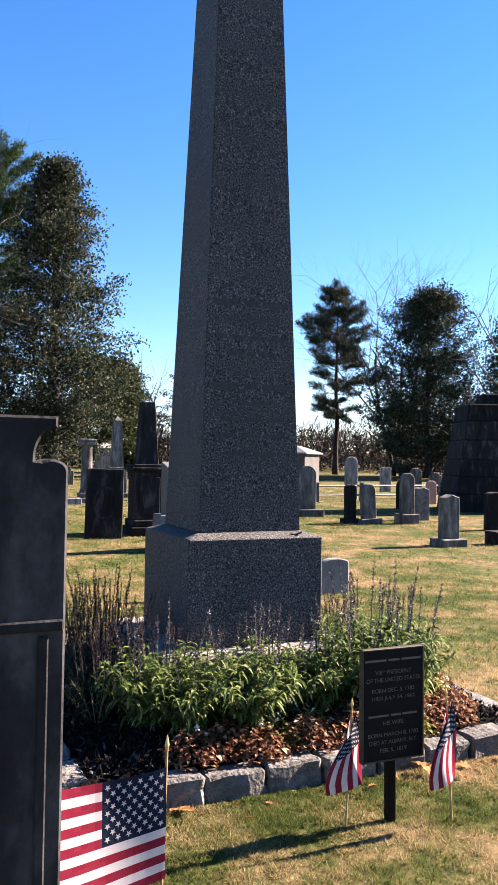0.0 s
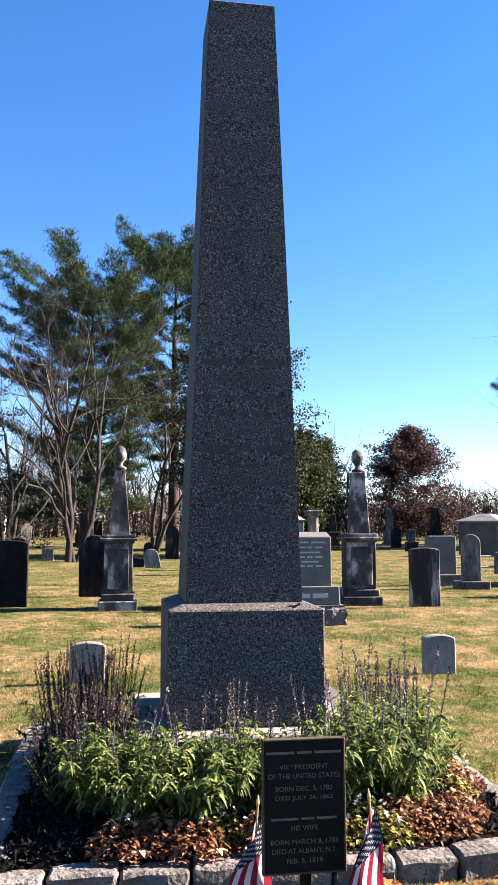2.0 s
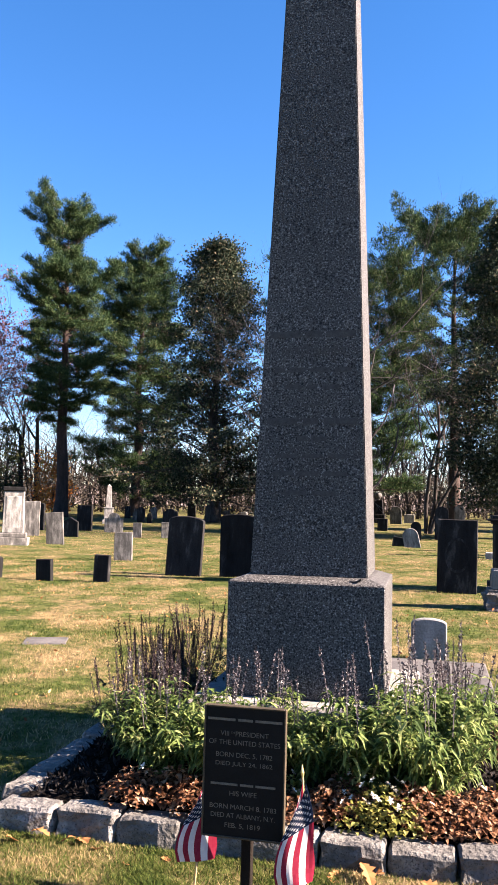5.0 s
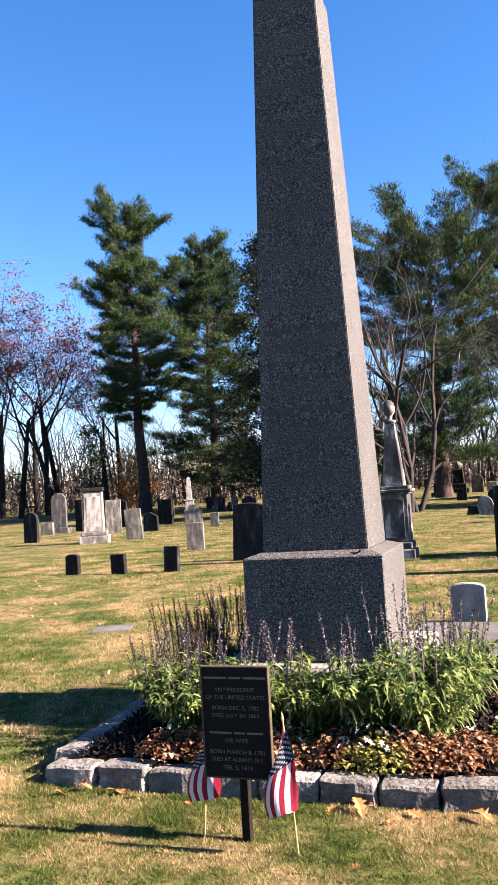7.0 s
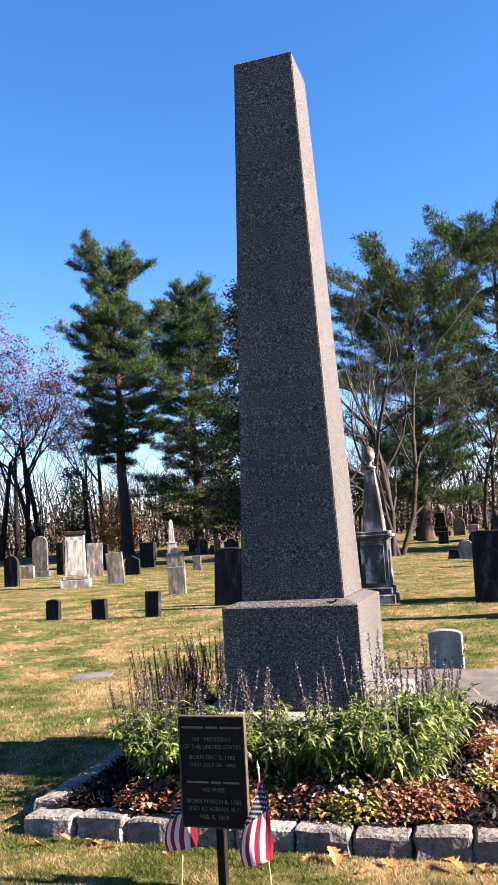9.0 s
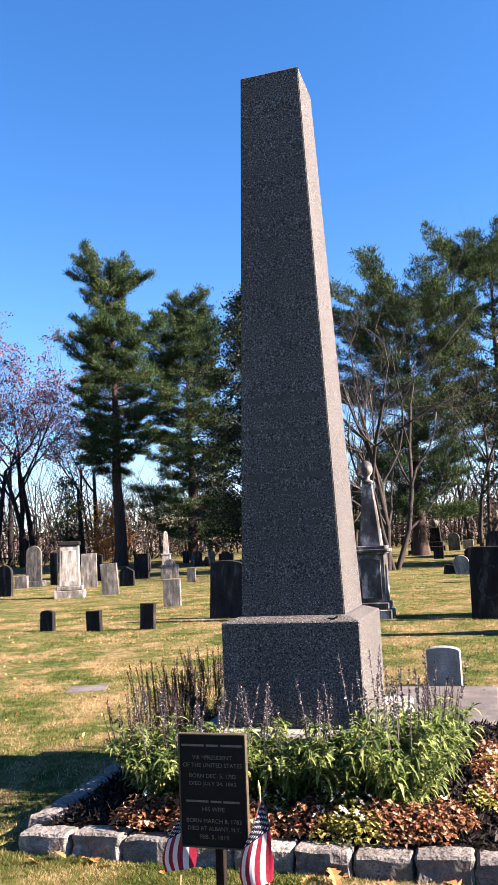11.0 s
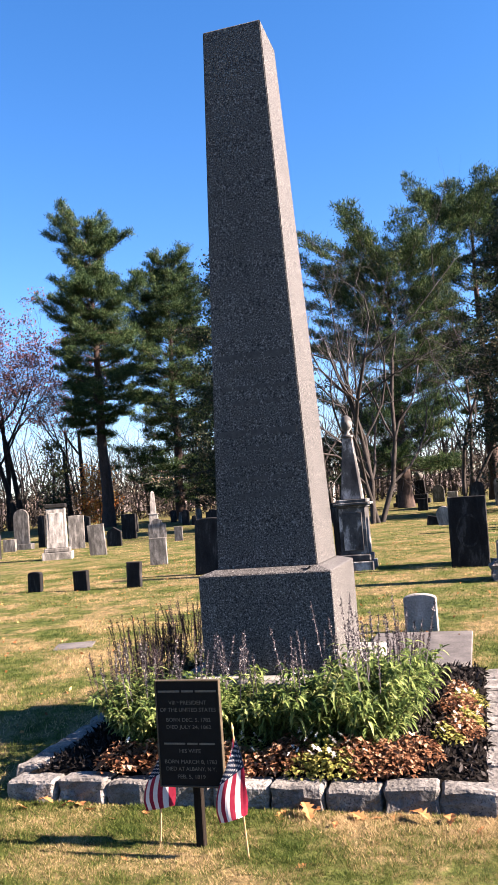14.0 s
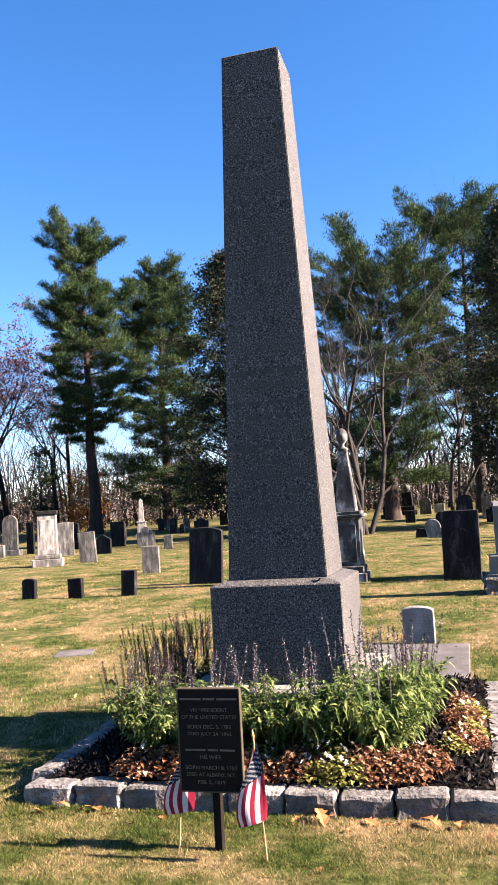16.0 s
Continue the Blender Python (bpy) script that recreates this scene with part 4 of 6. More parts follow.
def needles(centres, aims, sizes, per, length, width, rng, spread):
    """Slim pointed needle sprays, one triangle each, per of them round every centre."""
    n = len(centres) * per
    start = np.repeat(centres, per, 0) + np.clip(rng.normal(0, 1, (n, 3)), -1.8, 1.8) * np.repeat(sizes, per)[:, None] * [1, 1, 0.6]
    d = np.repeat(aims, per, 0) + rng.normal(0, spread, (n, 3))
    d /= np.linalg.norm(d, axis=1, keepdims=True) + 1e-9
    side = np.cross(d, rng.normal(0, 1, (n, 3)))
    side *= width * rng.uniform(0.6, 1.4, (n, 1)) / (np.linalg.norm(side, axis=1, keepdims=True) + 1e-9)
    tip = start + d * length * rng.uniform(0.6, 1.35, (n, 1))
    return np.stack([start - side, start + side, tip], 1).reshape(-1, 3), np.arange(n * 3).reshape(-1, 3)


def pine(x, y, h, label, seed, clear=0.33, spread=0.17, shape=None, mat=None, per=44, thin=0.08, needle=(0.23, 0.019), trunk_r=None, lean=0.0, layer=0.045, rise=(-0.12, 0.2, 0.8)):
    """A white pine: clear trunk, limbs in whorls that fork into side twigs, brushes of needles at the twigs' ends, gaps between the layers."""
    rng = np.random.default_rng(seed)
    segs, C, A, S = [], [], [], []
    r0 = trunk_r or h * 0.016
    n = 14
    axis = [np.array([lean * (k / n) ** 1.5 + 0.008 * h * noise.noise((k * 0.35, seed, 0)), 0.008 * h * noise.noise((k * 0.35, seed, 5)), h * 0.95 * k / n]) for k in range(n + 1)]
    for k in range(n):
        segs.append((*axis[k], *axis[k + 1], r0 * (1 - 0.9 * k / n) * (1.25 if k == 0 else 1), r0 * (1 - 0.9 * (k + 1) / n)))
    z = h * clear
    while z < h * 0.945:
        t = (z / h - clear) / (1 - clear)
        wide = np.interp(t, *zip(*(shape or [(0, 0.5), (0.2, 1.0), (0.5, 0.85), (0.65, 0.6), (0.85, 0.62), (1, 0.2)]))) * spread * h
        turn = rng.uniform(0, 2 * np.pi)
        count = rng.integers(5, 8)
        for q in range(count):
            if rng.random() < thin:
                continue
            az = turn + 2 * np.pi * q / count + rng.normal(0, 0.3)
            k = min(n - 1, int(z / (h * 0.95) * n))
            base = axis[k] + (axis[k + 1] - axis[k]) * (z / (h * 0.95) * n - k)
            ln = wide * rng.uniform(0.45, 1.2) * (0.85 + 0.5 * noise.noise((math.cos(az) + seed, math.sin(az), z * 0.35)))
            up = np.interp(t, [0, 0.5, 1], rise) + rng.normal(0, 0.1)
            pts, d = limb(segs, base.copy(), np.array([math.cos(az), math.sin(az), up]), ln, 0.05 * (1 - 0.6 * t) * h / 20, rng, 4, 0.07, 0.1)
            m = max(4, int(ln / 0.3))
            for j in range(m):
                f = 0.22 + 0.78 * (j + rng.random()) / m
                i = min(3, int(f * 4))
                p = pts[i] + (pts[i + 1] - pts[i]) * (f * 4 - i)
                along = pts[i + 1] - pts[i]
                along = along / (np.linalg.norm(along) + 1e-9)
                side = np.array([-along[1], along[0], 0.0]) * (1 if j % 2 else -1)
                w = along * 0.7 + side * rng.uniform(0.2, 1.1) + np.array([0, 0, rng.uniform(-0.15, 0.55)])
                w /= np.linalg.norm(w)
                tl = (0.3 + 0.75 * (1 - f)) * min(1.5, 0.5 * ln) * rng.uniform(0.7, 1.3)
                segs.append((*p, *(p + w * tl), 0.012, 0.005))
                for g in (0.45, 0.75, 1.0):
                    C.append(p + w * tl * g)
                    A.append(w * 0.7 + np.array([0, 0, 0.45]))
                    S.append(0.15 * rng.uniform(0.6, 1.5))
        z += h * layer * rng.uniform(0.6, 1.3) * (1.15 - 0.5 * t)
    leaf = needles(np.array(C), np.array(A), np.array(S), per, needle[0], needle[1], rng, 0.75)
    return tree_of("pine_tree", label, x, y, segs, leaf, BARK_PINE, mat or NEEDLES, sides=4)


def leafy(x, y, h, label, seed, mat, radius, clear=0.12, shape=None, count=700, per=26, leafs=(0.2, 0.07), bark=None, name="cedar_tree", spread_size=0.33, trunk_r=None):
    """A tree with a dense but ragged crown of small leaves on short limbs."""
    rng = np.random.default_rng(seed)
    segs, C, A, S = [], [], [], []
    r0 = trunk_r or h * 0.022
    n = 10
    axis = [np.array([0.02 * h * noise.noise((k * 0.4, seed, 0)), 0.02 * h * noise.noise((k * 0.4, seed, 9)), h * 0.93 * k / n]) for k in range(n + 1)]
    for k in range(n):
        segs.append((*axis[k], *axis[k + 1], r0 * (1 - 0.9 * k / n) * (1.5 if k == 0 else 1), r0 * (1 - 0.9 * (k + 1) / n)))
    shape = shape or [(0, 0.55), (0.2, 1.0), (0.5, 0.85), (0.75, 0.6), (0.92, 0.35), (1, 0.08)]
    nl = max(30, count // 7)
    for _ in range(nl):
        t = rng.random() ** 1.2
        z = h * (clear + (0.97 - clear) * t)
        az = rng.uniform(0, 2 * np.pi)
        lump = 0.72 + 0.5 * noise.noise((math.cos(az) * 1.4 + seed, math.sin(az) * 1.4, z * 0.45))
        ln = radius * np.interp(t, *zip(*shape)) * lump * rng.uniform(0.7, 1.1)
        k = min(n - 1, int(z / (h * 0.93) * n))
        base = axis[k] + (axis[min(k + 1, n)] - axis[k]) * min(1, z / (h * 0.93) * n - k)
        pts, d = limb(segs, base.copy(), np.array([math.cos(az), math.sin(az), rng.uniform(0.0, 0.6) + 0.5 * t]), max(ln, 0.3), 0.035 * h / 14, rng, 3, 0.02, 0.18)
        for j in range(7):
            f = 0.35 + 0.65 * rng.random() ** 0.7
            i = min(2, int(f * 3))
            C.append(pts[i] + (pts[i + 1] - pts[i]) * (f * 3 - i) + rng.normal(0, 0.22, 3))
            A.append(d * 0.5 + np.array([0, 0, 0.2]))
            S.append(spread_size * rng.uniform(0.6, 1.3))
    leaf = tufts(np.array(C), np.array(A), np.array(S), per, leafs[0], leafs[1], rng, 1.2)
    return tree_of(name, label, x, y, segs, leaf, bark or BARK_GREY, mat)


def branch_out(segs, tips, p, d, length, r, depth, rng, up=0.06, wob=0.14, fork=2, slim=0.55, low=1):
    steps = 4 if depth > 1 else 3
    for k in range(steps):
        d = d + rng.normal(0, wob, 3) + np.array([0, 0, up])
        d /= np.linalg.norm(d)
        q = p + d * length / steps
        ra, rb = r * (1 - 0.45 * k / steps), r * (1 - 0.45 * (k + 1) / steps)
        segs.append((*p, *q, ra, rb))
        p = q
        if depth > 0 and k >= low:
            for _ in range(rng.integers(1, fork + 1)):
                side = np.cross(d, rng.normal(0, 1, 3))
                side /= np.linalg.norm(side) + 1e-9
                nd = d * 0.75 + side * rng.uniform(0.5, 1.0)
                branch_out(segs, tips, p.copy(), nd / np.linalg.norm(nd), length * rng.uniform(0.45, 0.7), rb * slim, depth - 1, rng, up, wob, fork, slim)
    if depth == 0:
        tips.append(p)


def bare_tree(x, y, h, label, seed, stems=1, mat=None, depth=3, r=None, leaves=None, per=6, lean=0.2, leafs=(0.22, 0.08), twig=None, fork=2, slim=0.55, wob=0.1, up=0.07, low=1):
    """A leafless tree: stems that fork down to thin twigs, with a few leaves kept where leaves gives their material."""
    rng = np.random.default_rng(seed)
    segs, tips = [], []
    for s in range(stems):
        d = np.array([rng.normal(0, lean if stems > 1 else 0.05), rng.normal(0, lean if stems > 1 else 0.05), 1.0])
        start = np.array([rng.normal(0, 0.25), rng.normal(0, 0.25), 0.0]) if stems > 1 else np.zeros(3)
        branch_out(segs, tips, start, d / np.linalg.norm(d), h * 0.55, (r or h * 0.014), depth, rng, up, wob, fork, slim, low)
    leaf = None
    if leaves:
        T = np.array(tips)
        keep = T[:, 2] > 0.45 * h
        T = T[keep]
        leaf = tufts(T, np.tile([0, 0, 0.1], (len(T), 1)), np.full(len(T), 0.35), per, leafs[0], leafs[1], rng, 1.0)
    return tree_of("bare_tree" if not leaves else "oak_tree", label, x, y, segs, leaf, mat or BARK_GREY, leaves, sides=3, twig=twig)


# the two pines of the north-west and the pine behind the bare tree
pine(-23.1, 44.5, 20.9, "tall white pine with layered branches and a clear trunk", 3, 0.31, 0.2,
     [(0, 0.45), (0.08, 0.8), (0.22, 1.0), (0.36, 0.9), (0.46, 1.05), (0.6, 0.9), (0.7, 0.55), (0.8, 0.75), (0.92, 0.9), (1, 0.75)], trunk_r=0.46, lean=-0.3, layer=0.027, thin=0.03, rise=(-0.15, 0.15, 0.9))
pine(-20.3, 51.0, 20.6, "dense white pine with drooping lower branches", 14, 0.08, 0.3,
     [(0, 0.6), (0.25, 1.0), (0.45, 0.95), (0.6, 0.8), (0.75, 0.55), (0.85, 0.42), (0.95, 0.4), (1, 0.3)], thin=0.0, trunk_r=0.42, layer=0.03, per=36, rise=(-0.15, 0.15, 0.9))
pine(-2.95, 42.5, 15.2, "broad old white pine with a flat spreading crown", 8, 0.15, 0.47,
     [(0, 0.6), (0.3, 0.75), (0.55, 0.95), (0.8, 1.0), (0.95, 0.85), (1, 0.7)], thin=0.05, trunk_r=0.45, layer=0.044, per=36, rise=(-0.05, 0.15, 0.5))
pine(2.2, 46.0, 19.3, "white pine with ragged open branches", 21, 0.3, 0.3, [(0, 0.4), (0.4, 0.9), (0.8, 0.8), (1, 0.4)], thin=0.15, trunk_r=0.4)
# cedars
leafy(-12.2, 42.8, 18.2, "tall dull green cedar with browning tips", 4, CEDAR, 8.4, 0.06, [(0, 0.9), (0.12, 1.0), (0.42, 0.8), (0.65, 0.56), (0.82, 0.36), (0.93, 0.2), (1, 0.05)], count=2500, per=32, leafs=(0.15, 0.056))
leafy(4.3, 31.5, 15.0, "broad dull green cedar with browning tips", 6, CEDAR, 5.2, 0.12, [(0, 0.9), (0.15, 1.0), (0.42, 0.82), (0.65, 0.58), (0.82, 0.34), (0.93, 0.17), (1, 0.04)], count=2300, per=31, leafs=(0.13, 0.046), trunk_r=0.38, spread_size=0.3)
leafy(8.8, 40.0, 6.6, "low olive-leaved tree beside the cedar", 12, OLIVE, 3.4, 0.08, [(0, 0.7), (0.4, 1), (0.8, 0.7), (1, 0.2)], count=700)
leafy(15.4, 60.0, 8.2, "small round olive-leaved tree", 13, OLIVE, 3.2, 0.1, [(0, 0.7), (0.4, 1), (0.8, 0.7), (1, 0.2)], count=500, name="broadleaf_tree")
leafy(23.4, 62.0, 9.2, "low russet-leaved tree far across the lawn", 15, OAK_DARK, 8.2, 0.03, [(0, 0.9), (0.35, 1), (0.6, 0.62), (0.85, 0.35), (1, 0.15)], count=1300, name="oak_tree")
# conifers of the east
pine(27.9, 47.5, 14.4, "dark pine with tiered branches and two trunks", 17, 0.3, 0.24, [(0, 0.5), (0.3, 1), (0.6, 0.85), (1, 0.2)], mat=DARK_FIR, per=42, thin=0.15)
leafy(36.5, 38.0, 11.0, "low dark fir beside a leafless tree", 19, DARK_FIR, 5.0, 0.04, [(0, 1.0), (0.3, 1), (0.6, 0.8), (0.85, 0.5), (1, 0.2)], count=900, name="fir_tree")
leafy(31.4, 41.0, 13.0, "broad dark fir with a ragged outline", 18, DARK_FIR, 6.4, 0.03, [(0, 1.0), (0.3, 1), (0.6, 0.85), (0.85, 0.5), (1, 0.2)], count=2100, per=36, leafs=(0.15, 0.058), name="fir_tree")
bare_tree(31.6, 45.0, 16.4, "tall leafless tree behind the dark fir", 22, 3, depth=4, r=0.16, lean=0.13, slim=0.6)
bare_tree(34.5, 36.5, 13.5, "leafless tree with an open crown", 23, 1, depth=3)
bare_tree(17.8, 61.0, 10.5, "thin leafless tree at the wood's edge", 24, 2, depth=3)
# bare trees of the centre
bare_tree(-2.7, 26.9, 12.6, "multi-stemmed leafless tree with pale twigs", 25, 4, BARK_GREY, 4, 0.11, lean=0.13, twig=TWIG_SUNLIT, slim=0.58, wob=0.17, low=0)
bare_tree(-6.2, 34.0, 10.5, "leafless tree with a crooked open crown", 31, 1, BARK_GREY, 4, 0.12, slim=0.58, wob=0.14)
bare_tree(0.5, 35.0, 11.5, "leafless tree with pale twigs", 27, 3, BARK_GREY, 4, 0.1, lean=0.16, slim=0.58, wob=0.15)
bare_tree(-8.6, 50.0, 13.0, "leafless tree at the wood's edge", 28, 2, BARK_GREY, 3, 0.15, lean=0.15)
# russet oaks of the west
for i, (tx, ty, th) in enumerate(((-32.5, 49.0, 16.0), (-35.5, 52.0, 17.0), (-30.0, 54.0, 14.0), (-38.5, 55.0, 15.5), (-34.0, 46.0, 13.5), (-37.0, 48.0, 15.0), (-29.0, 50.0, 11.0), (-31.2, 46.5, 12.5), (-36.2, 44.5, 12.0))):
    bare_tree(tx, ty, th, "slim oak with some last russet leaves", 40 + i, 1, BARK_DARK, 4, 0.24, OAK_RED, 17, leafs=(0.15, 0.06), slim=0.6, up=0.13, wob=0.07, low=2)
leafy(-25.2, 47.5, 4.2, "small shrubby tree with orange leaves", 33, OAK_ORANGE, 2.2, 0.1, [(0, 0.7), (0.5, 1), (1, 0.4)], count=130, per=9, name="shrub")
leafy(-28.0, 46.0, 6.5, "thin young tree with yellow-green leaves", 34, OLIVE, 1.8, 0.25, [(0, 0.7), (0.5, 1), (1, 0.4)], count=90, per=8, name="young_tree")


def far_woods():
    """Leafless woods: forked trunks and fine twigs, in one mesh. Trees outside the front sector are unseen, added to
    block low sky light.
    """
    rng = np.random.default_rng(77)
    segs = []
    for k in range(830):
        # Unseen trees on every side, added to cut the bright low sky.
        a = rng.uniform(0, 2 * np.pi)
        front = rng.random() < 0.82
        if front:
            a = rng.uniform(math.radians(50), math.radians(130))
        r = rng.uniform(66, 110)
        px, py = r * math.cos(a), r * math.sin(a)
        h = rng.uniform(6.0, 13.5)
        if math.radians(55) < a < math.radians(84):
            h *= 0.5
        local, tips = [], []
        d = np.array([rng.normal(0, 0.08), rng.normal(0, 0.08), 1.0])
        base = np.array([px, py, ground_z(px, py) - 0.2])
        branch_out(local, tips, base, d / np.linalg.norm(d), h * 0.62, rng.uniform(0.06, 0.15), 2, rng, 0.09, 0.12)
        segs += local
    v, f = tubes(segs, 3)
    ob = new("far_woods", mesh_of("far_woods", v, f, [BARK_GREY]))
    tagged(ob, "bare grey woods, with unseen trees added on the other sides", "woods", kind="stuff")
    C = []
    for _ in range(5200):
        a = rng.uniform(0, 2 * np.pi) if rng.random() < 0.4 else rng.uniform(math.radians(48), math.radians(130))
        r = rng.uniform(62, 100)
        C.append((r * math.cos(a), r * math.sin(a), ground_z(0, r * math.sin(a)) + rng.uniform(0.1, 3.6)))
    C = np.array(C)
    v, f = tufts(C, np.tile([0, 0, 0.5], (len(C), 1)), np.full(len(C), 0.8), 9, 1.1, 0.05, rng, 0.8)
    ob = new("undergrowth", mesh_of("undergrowth", v, f, [BRUSH]))
    tagged(ob, "grey-brown tangled undergrowth at the wood's edge", "undergrowth", kind="stuff")


far_woods()

# ---- the planted bed ----
BED_X, BED_Y0, BED_Y1 = 1.3, -1.42, 1.12


def kerb_stone_mesh(seed, length, depth=0.15, height=0.16):
    """A split granite kerb block with a rough face and worn edges."""
    rng = np.random.default_rng(seed)
    bm = bmesh.new()
    box(bm, -length / 2, length / 2, -depth / 2, depth / 2, -0.05, height - 0.05)
    bmesh.ops.bevel(bm, geom=list(bm.edges), offset=0.012, segments=1, affect="EDGES")
    bmesh.ops.subdivide_edges(bm, edges=[e for e in bm.edges if e.calc_length() > 0.1], cuts=2, use_grid_fill=True)
    for v in bm.verts:
        k = Vector((noise.noise((v.co.x * 14 + seed, v.co.y * 14, v.co.z * 14)), noise.noise((v.co.x * 14, v.co.y * 14 + seed, v.co.z * 14 + 7)), noise.noise((v.co.x * 12, v.co.y * 12, v.co.z * 12 + seed + 3))))
        v.co += k * (0.01 if v.co.z > height - 0.07 else 0.024)
    bmesh.ops.recalc_face_normals(bm, faces=bm.faces)
    me = bpy.data.meshes.new("kerb_stone")
    bm.to_mesh(me)
    bm.free()
    me.materials.append(KERB_STONE)
    return me


def build_kerb():
    kerb = tagged(new("kerb"), "low kerb of rough split granite blocks round the bed", "kerb", kind="structure")
    meshes = [kerb_stone_mesh(s, 0.272) for s in range(6)]
    rng = random.Random(4)

    def lay(x, y, turn, k):
        o = new("kerb_stone", meshes[k % 6])
        o.parent = kerb
        o.matrix_basis = pose(x, y, ground_z(x, y) + rng.uniform(-0.008, 0.008), rng.uniform(-4, 4), rng.uniform(-2, 2), turn + rng.uniform(-3, 3) + 180 * (k % 2))
    joints = [-1.27, -0.96, -0.67, -0.37, -0.08, 0.22, 0.5, 0.78, 1.05, 1.42]
    for k, (a, b) in enumerate(zip(joints, joints[1:])):
        lay((a + b) / 2, BED_Y0 + 0.075 + rng.uniform(-0.008, 0.008), 0, k)
        kerb.children[-1].scale = ((b - a - 0.012) / 0.272, 1, 1)
    for k in range(8):
        yy = BED_Y0 + 0.3 + k * 0.29
        lay(-BED_X + 0.06 + rng.uniform(-0.01, 0.01), yy, 90, k + 3)
        lay(BED_X + 0.03 + rng.uniform(-0.01, 0.01), yy, 90, k + 5)
        kerb.children[-1].location.z -= 0.035
    for k in range(8):
        lay(-BED_X + 0.27 + k * 0.29, BED_Y1 - 0.05, 0, k + 1)


def build_mulch():
    n = 64
    verts, faces = [], []
    for j in range(n + 1):
        for i in range(n + 1):
            x = -BED_X + 0.1 + (2 * BED_X - 0.13) * i / n
            y = BED_Y0 + 0.12 + (BED_Y1 - BED_Y0 - 0.2) * j / n
            edge = min(abs(x + BED_X), abs(x - BED_X), abs(y - BED_Y0), abs(y - BED_Y1))
            z = ground_z(x, y) + 0.07 + 0.11 * min(1, edge / 0.5) + 0.02 * noise.noise((x * 9, y * 9, 2)) + 0.012 * noise.noise((x * 30, y * 30, 4))
            verts.append((x, y, z))
    for j in range(n):
        for i in range(n):
            a = j * (n + 1) + i
            faces.append((a, a + 1, a + n + 2, a + n + 1))
    ob = new("mulch_bed", mesh_of("mulch_bed", verts, faces, [MULCH], smooth=True))
    tagged(ob, "mound of black bark mulch inside the kerb", "mulch", kind="structure")
    rng = np.random.default_rng(12)
    C = []
    for x, y in zip(rng.uniform(-BED_X + 0.13, BED_X - 0.03, 17000), rng.uniform(BED_Y0 + 0.16, BED_Y1 - 0.12, 17000)):
        if abs(x) < 0.6 and abs(y) < 0.6:
            continue
        C.append((x, y, bed_z(x, y) + 0.004))
    C = np.array(C)
    v, f = tufts(C, np.tile([0, 0, 0.25], (len(C), 1)), np.full(len(C), 0.006), 1, 0.05, 0.007, rng, 0.9)
    ob = new("bark_chips", mesh_of("bark_chips", v, f, [MULCH_CHIPS]))
    tagged(ob, "loose shredded black bark chips", "mulch", kind="stuff")


def bed_z(x, y):
    edge = min(abs(x + BED_X), abs(x - BED_X), abs(y - BED_Y0), abs(y - BED_Y1))
    return ground_z(x, y) + 0.07 + 0.11 * min(1, edge / 0.5)


build_mulch()


def leaf_blades(base, aim, length, width, droop, rng, n):
    """n pointed leaves, each folded of four faces along its midrib and bent down at the tip."""
    side = np.cross(aim, [0, 0, 1.0]) + rng.normal(0, 0.15, (n, 3))
    side /= np.linalg.norm(side, axis=1, keepdims=True) + 1e-9
    L, W = length[:, None], width[:, None]
    up = np.array([0, 0, 1.0])
    m1 = base + aim * L * 0.4
    m2 = base + aim * L * 0.75 - up * droop[:, None] * L * 0.25
    tip = base + aim * L - up * droop[:, None] * L * 0.6
    fold = up * W * 0.35
    V = np.stack([base, m1 + side * W + fold, m1, m1 - side * W + fold, m2 + side * W * 0.7 + fold * 0.7, m2, m2 - side * W * 0.7 + fold * 0.7, tip], 1)
    F = np.array([[0, 1, 2, 2], [0, 2, 3, 3], [1, 4, 5, 2], [2, 5, 6, 3], [4, 7, 5, 5], [5, 7, 6, 6]])
    faces = []
    for k in range(n):
        o = k * 8
        faces += [(o, o + 1, o + 2), (o, o + 2, o + 3), (o + 1, o + 4, o + 5, o + 2), (o + 2, o + 5, o + 6, o + 3), (o + 4, o + 7, o + 5), (o + 5, o + 7, o + 6)]
    return V.reshape(-1, 3), faces


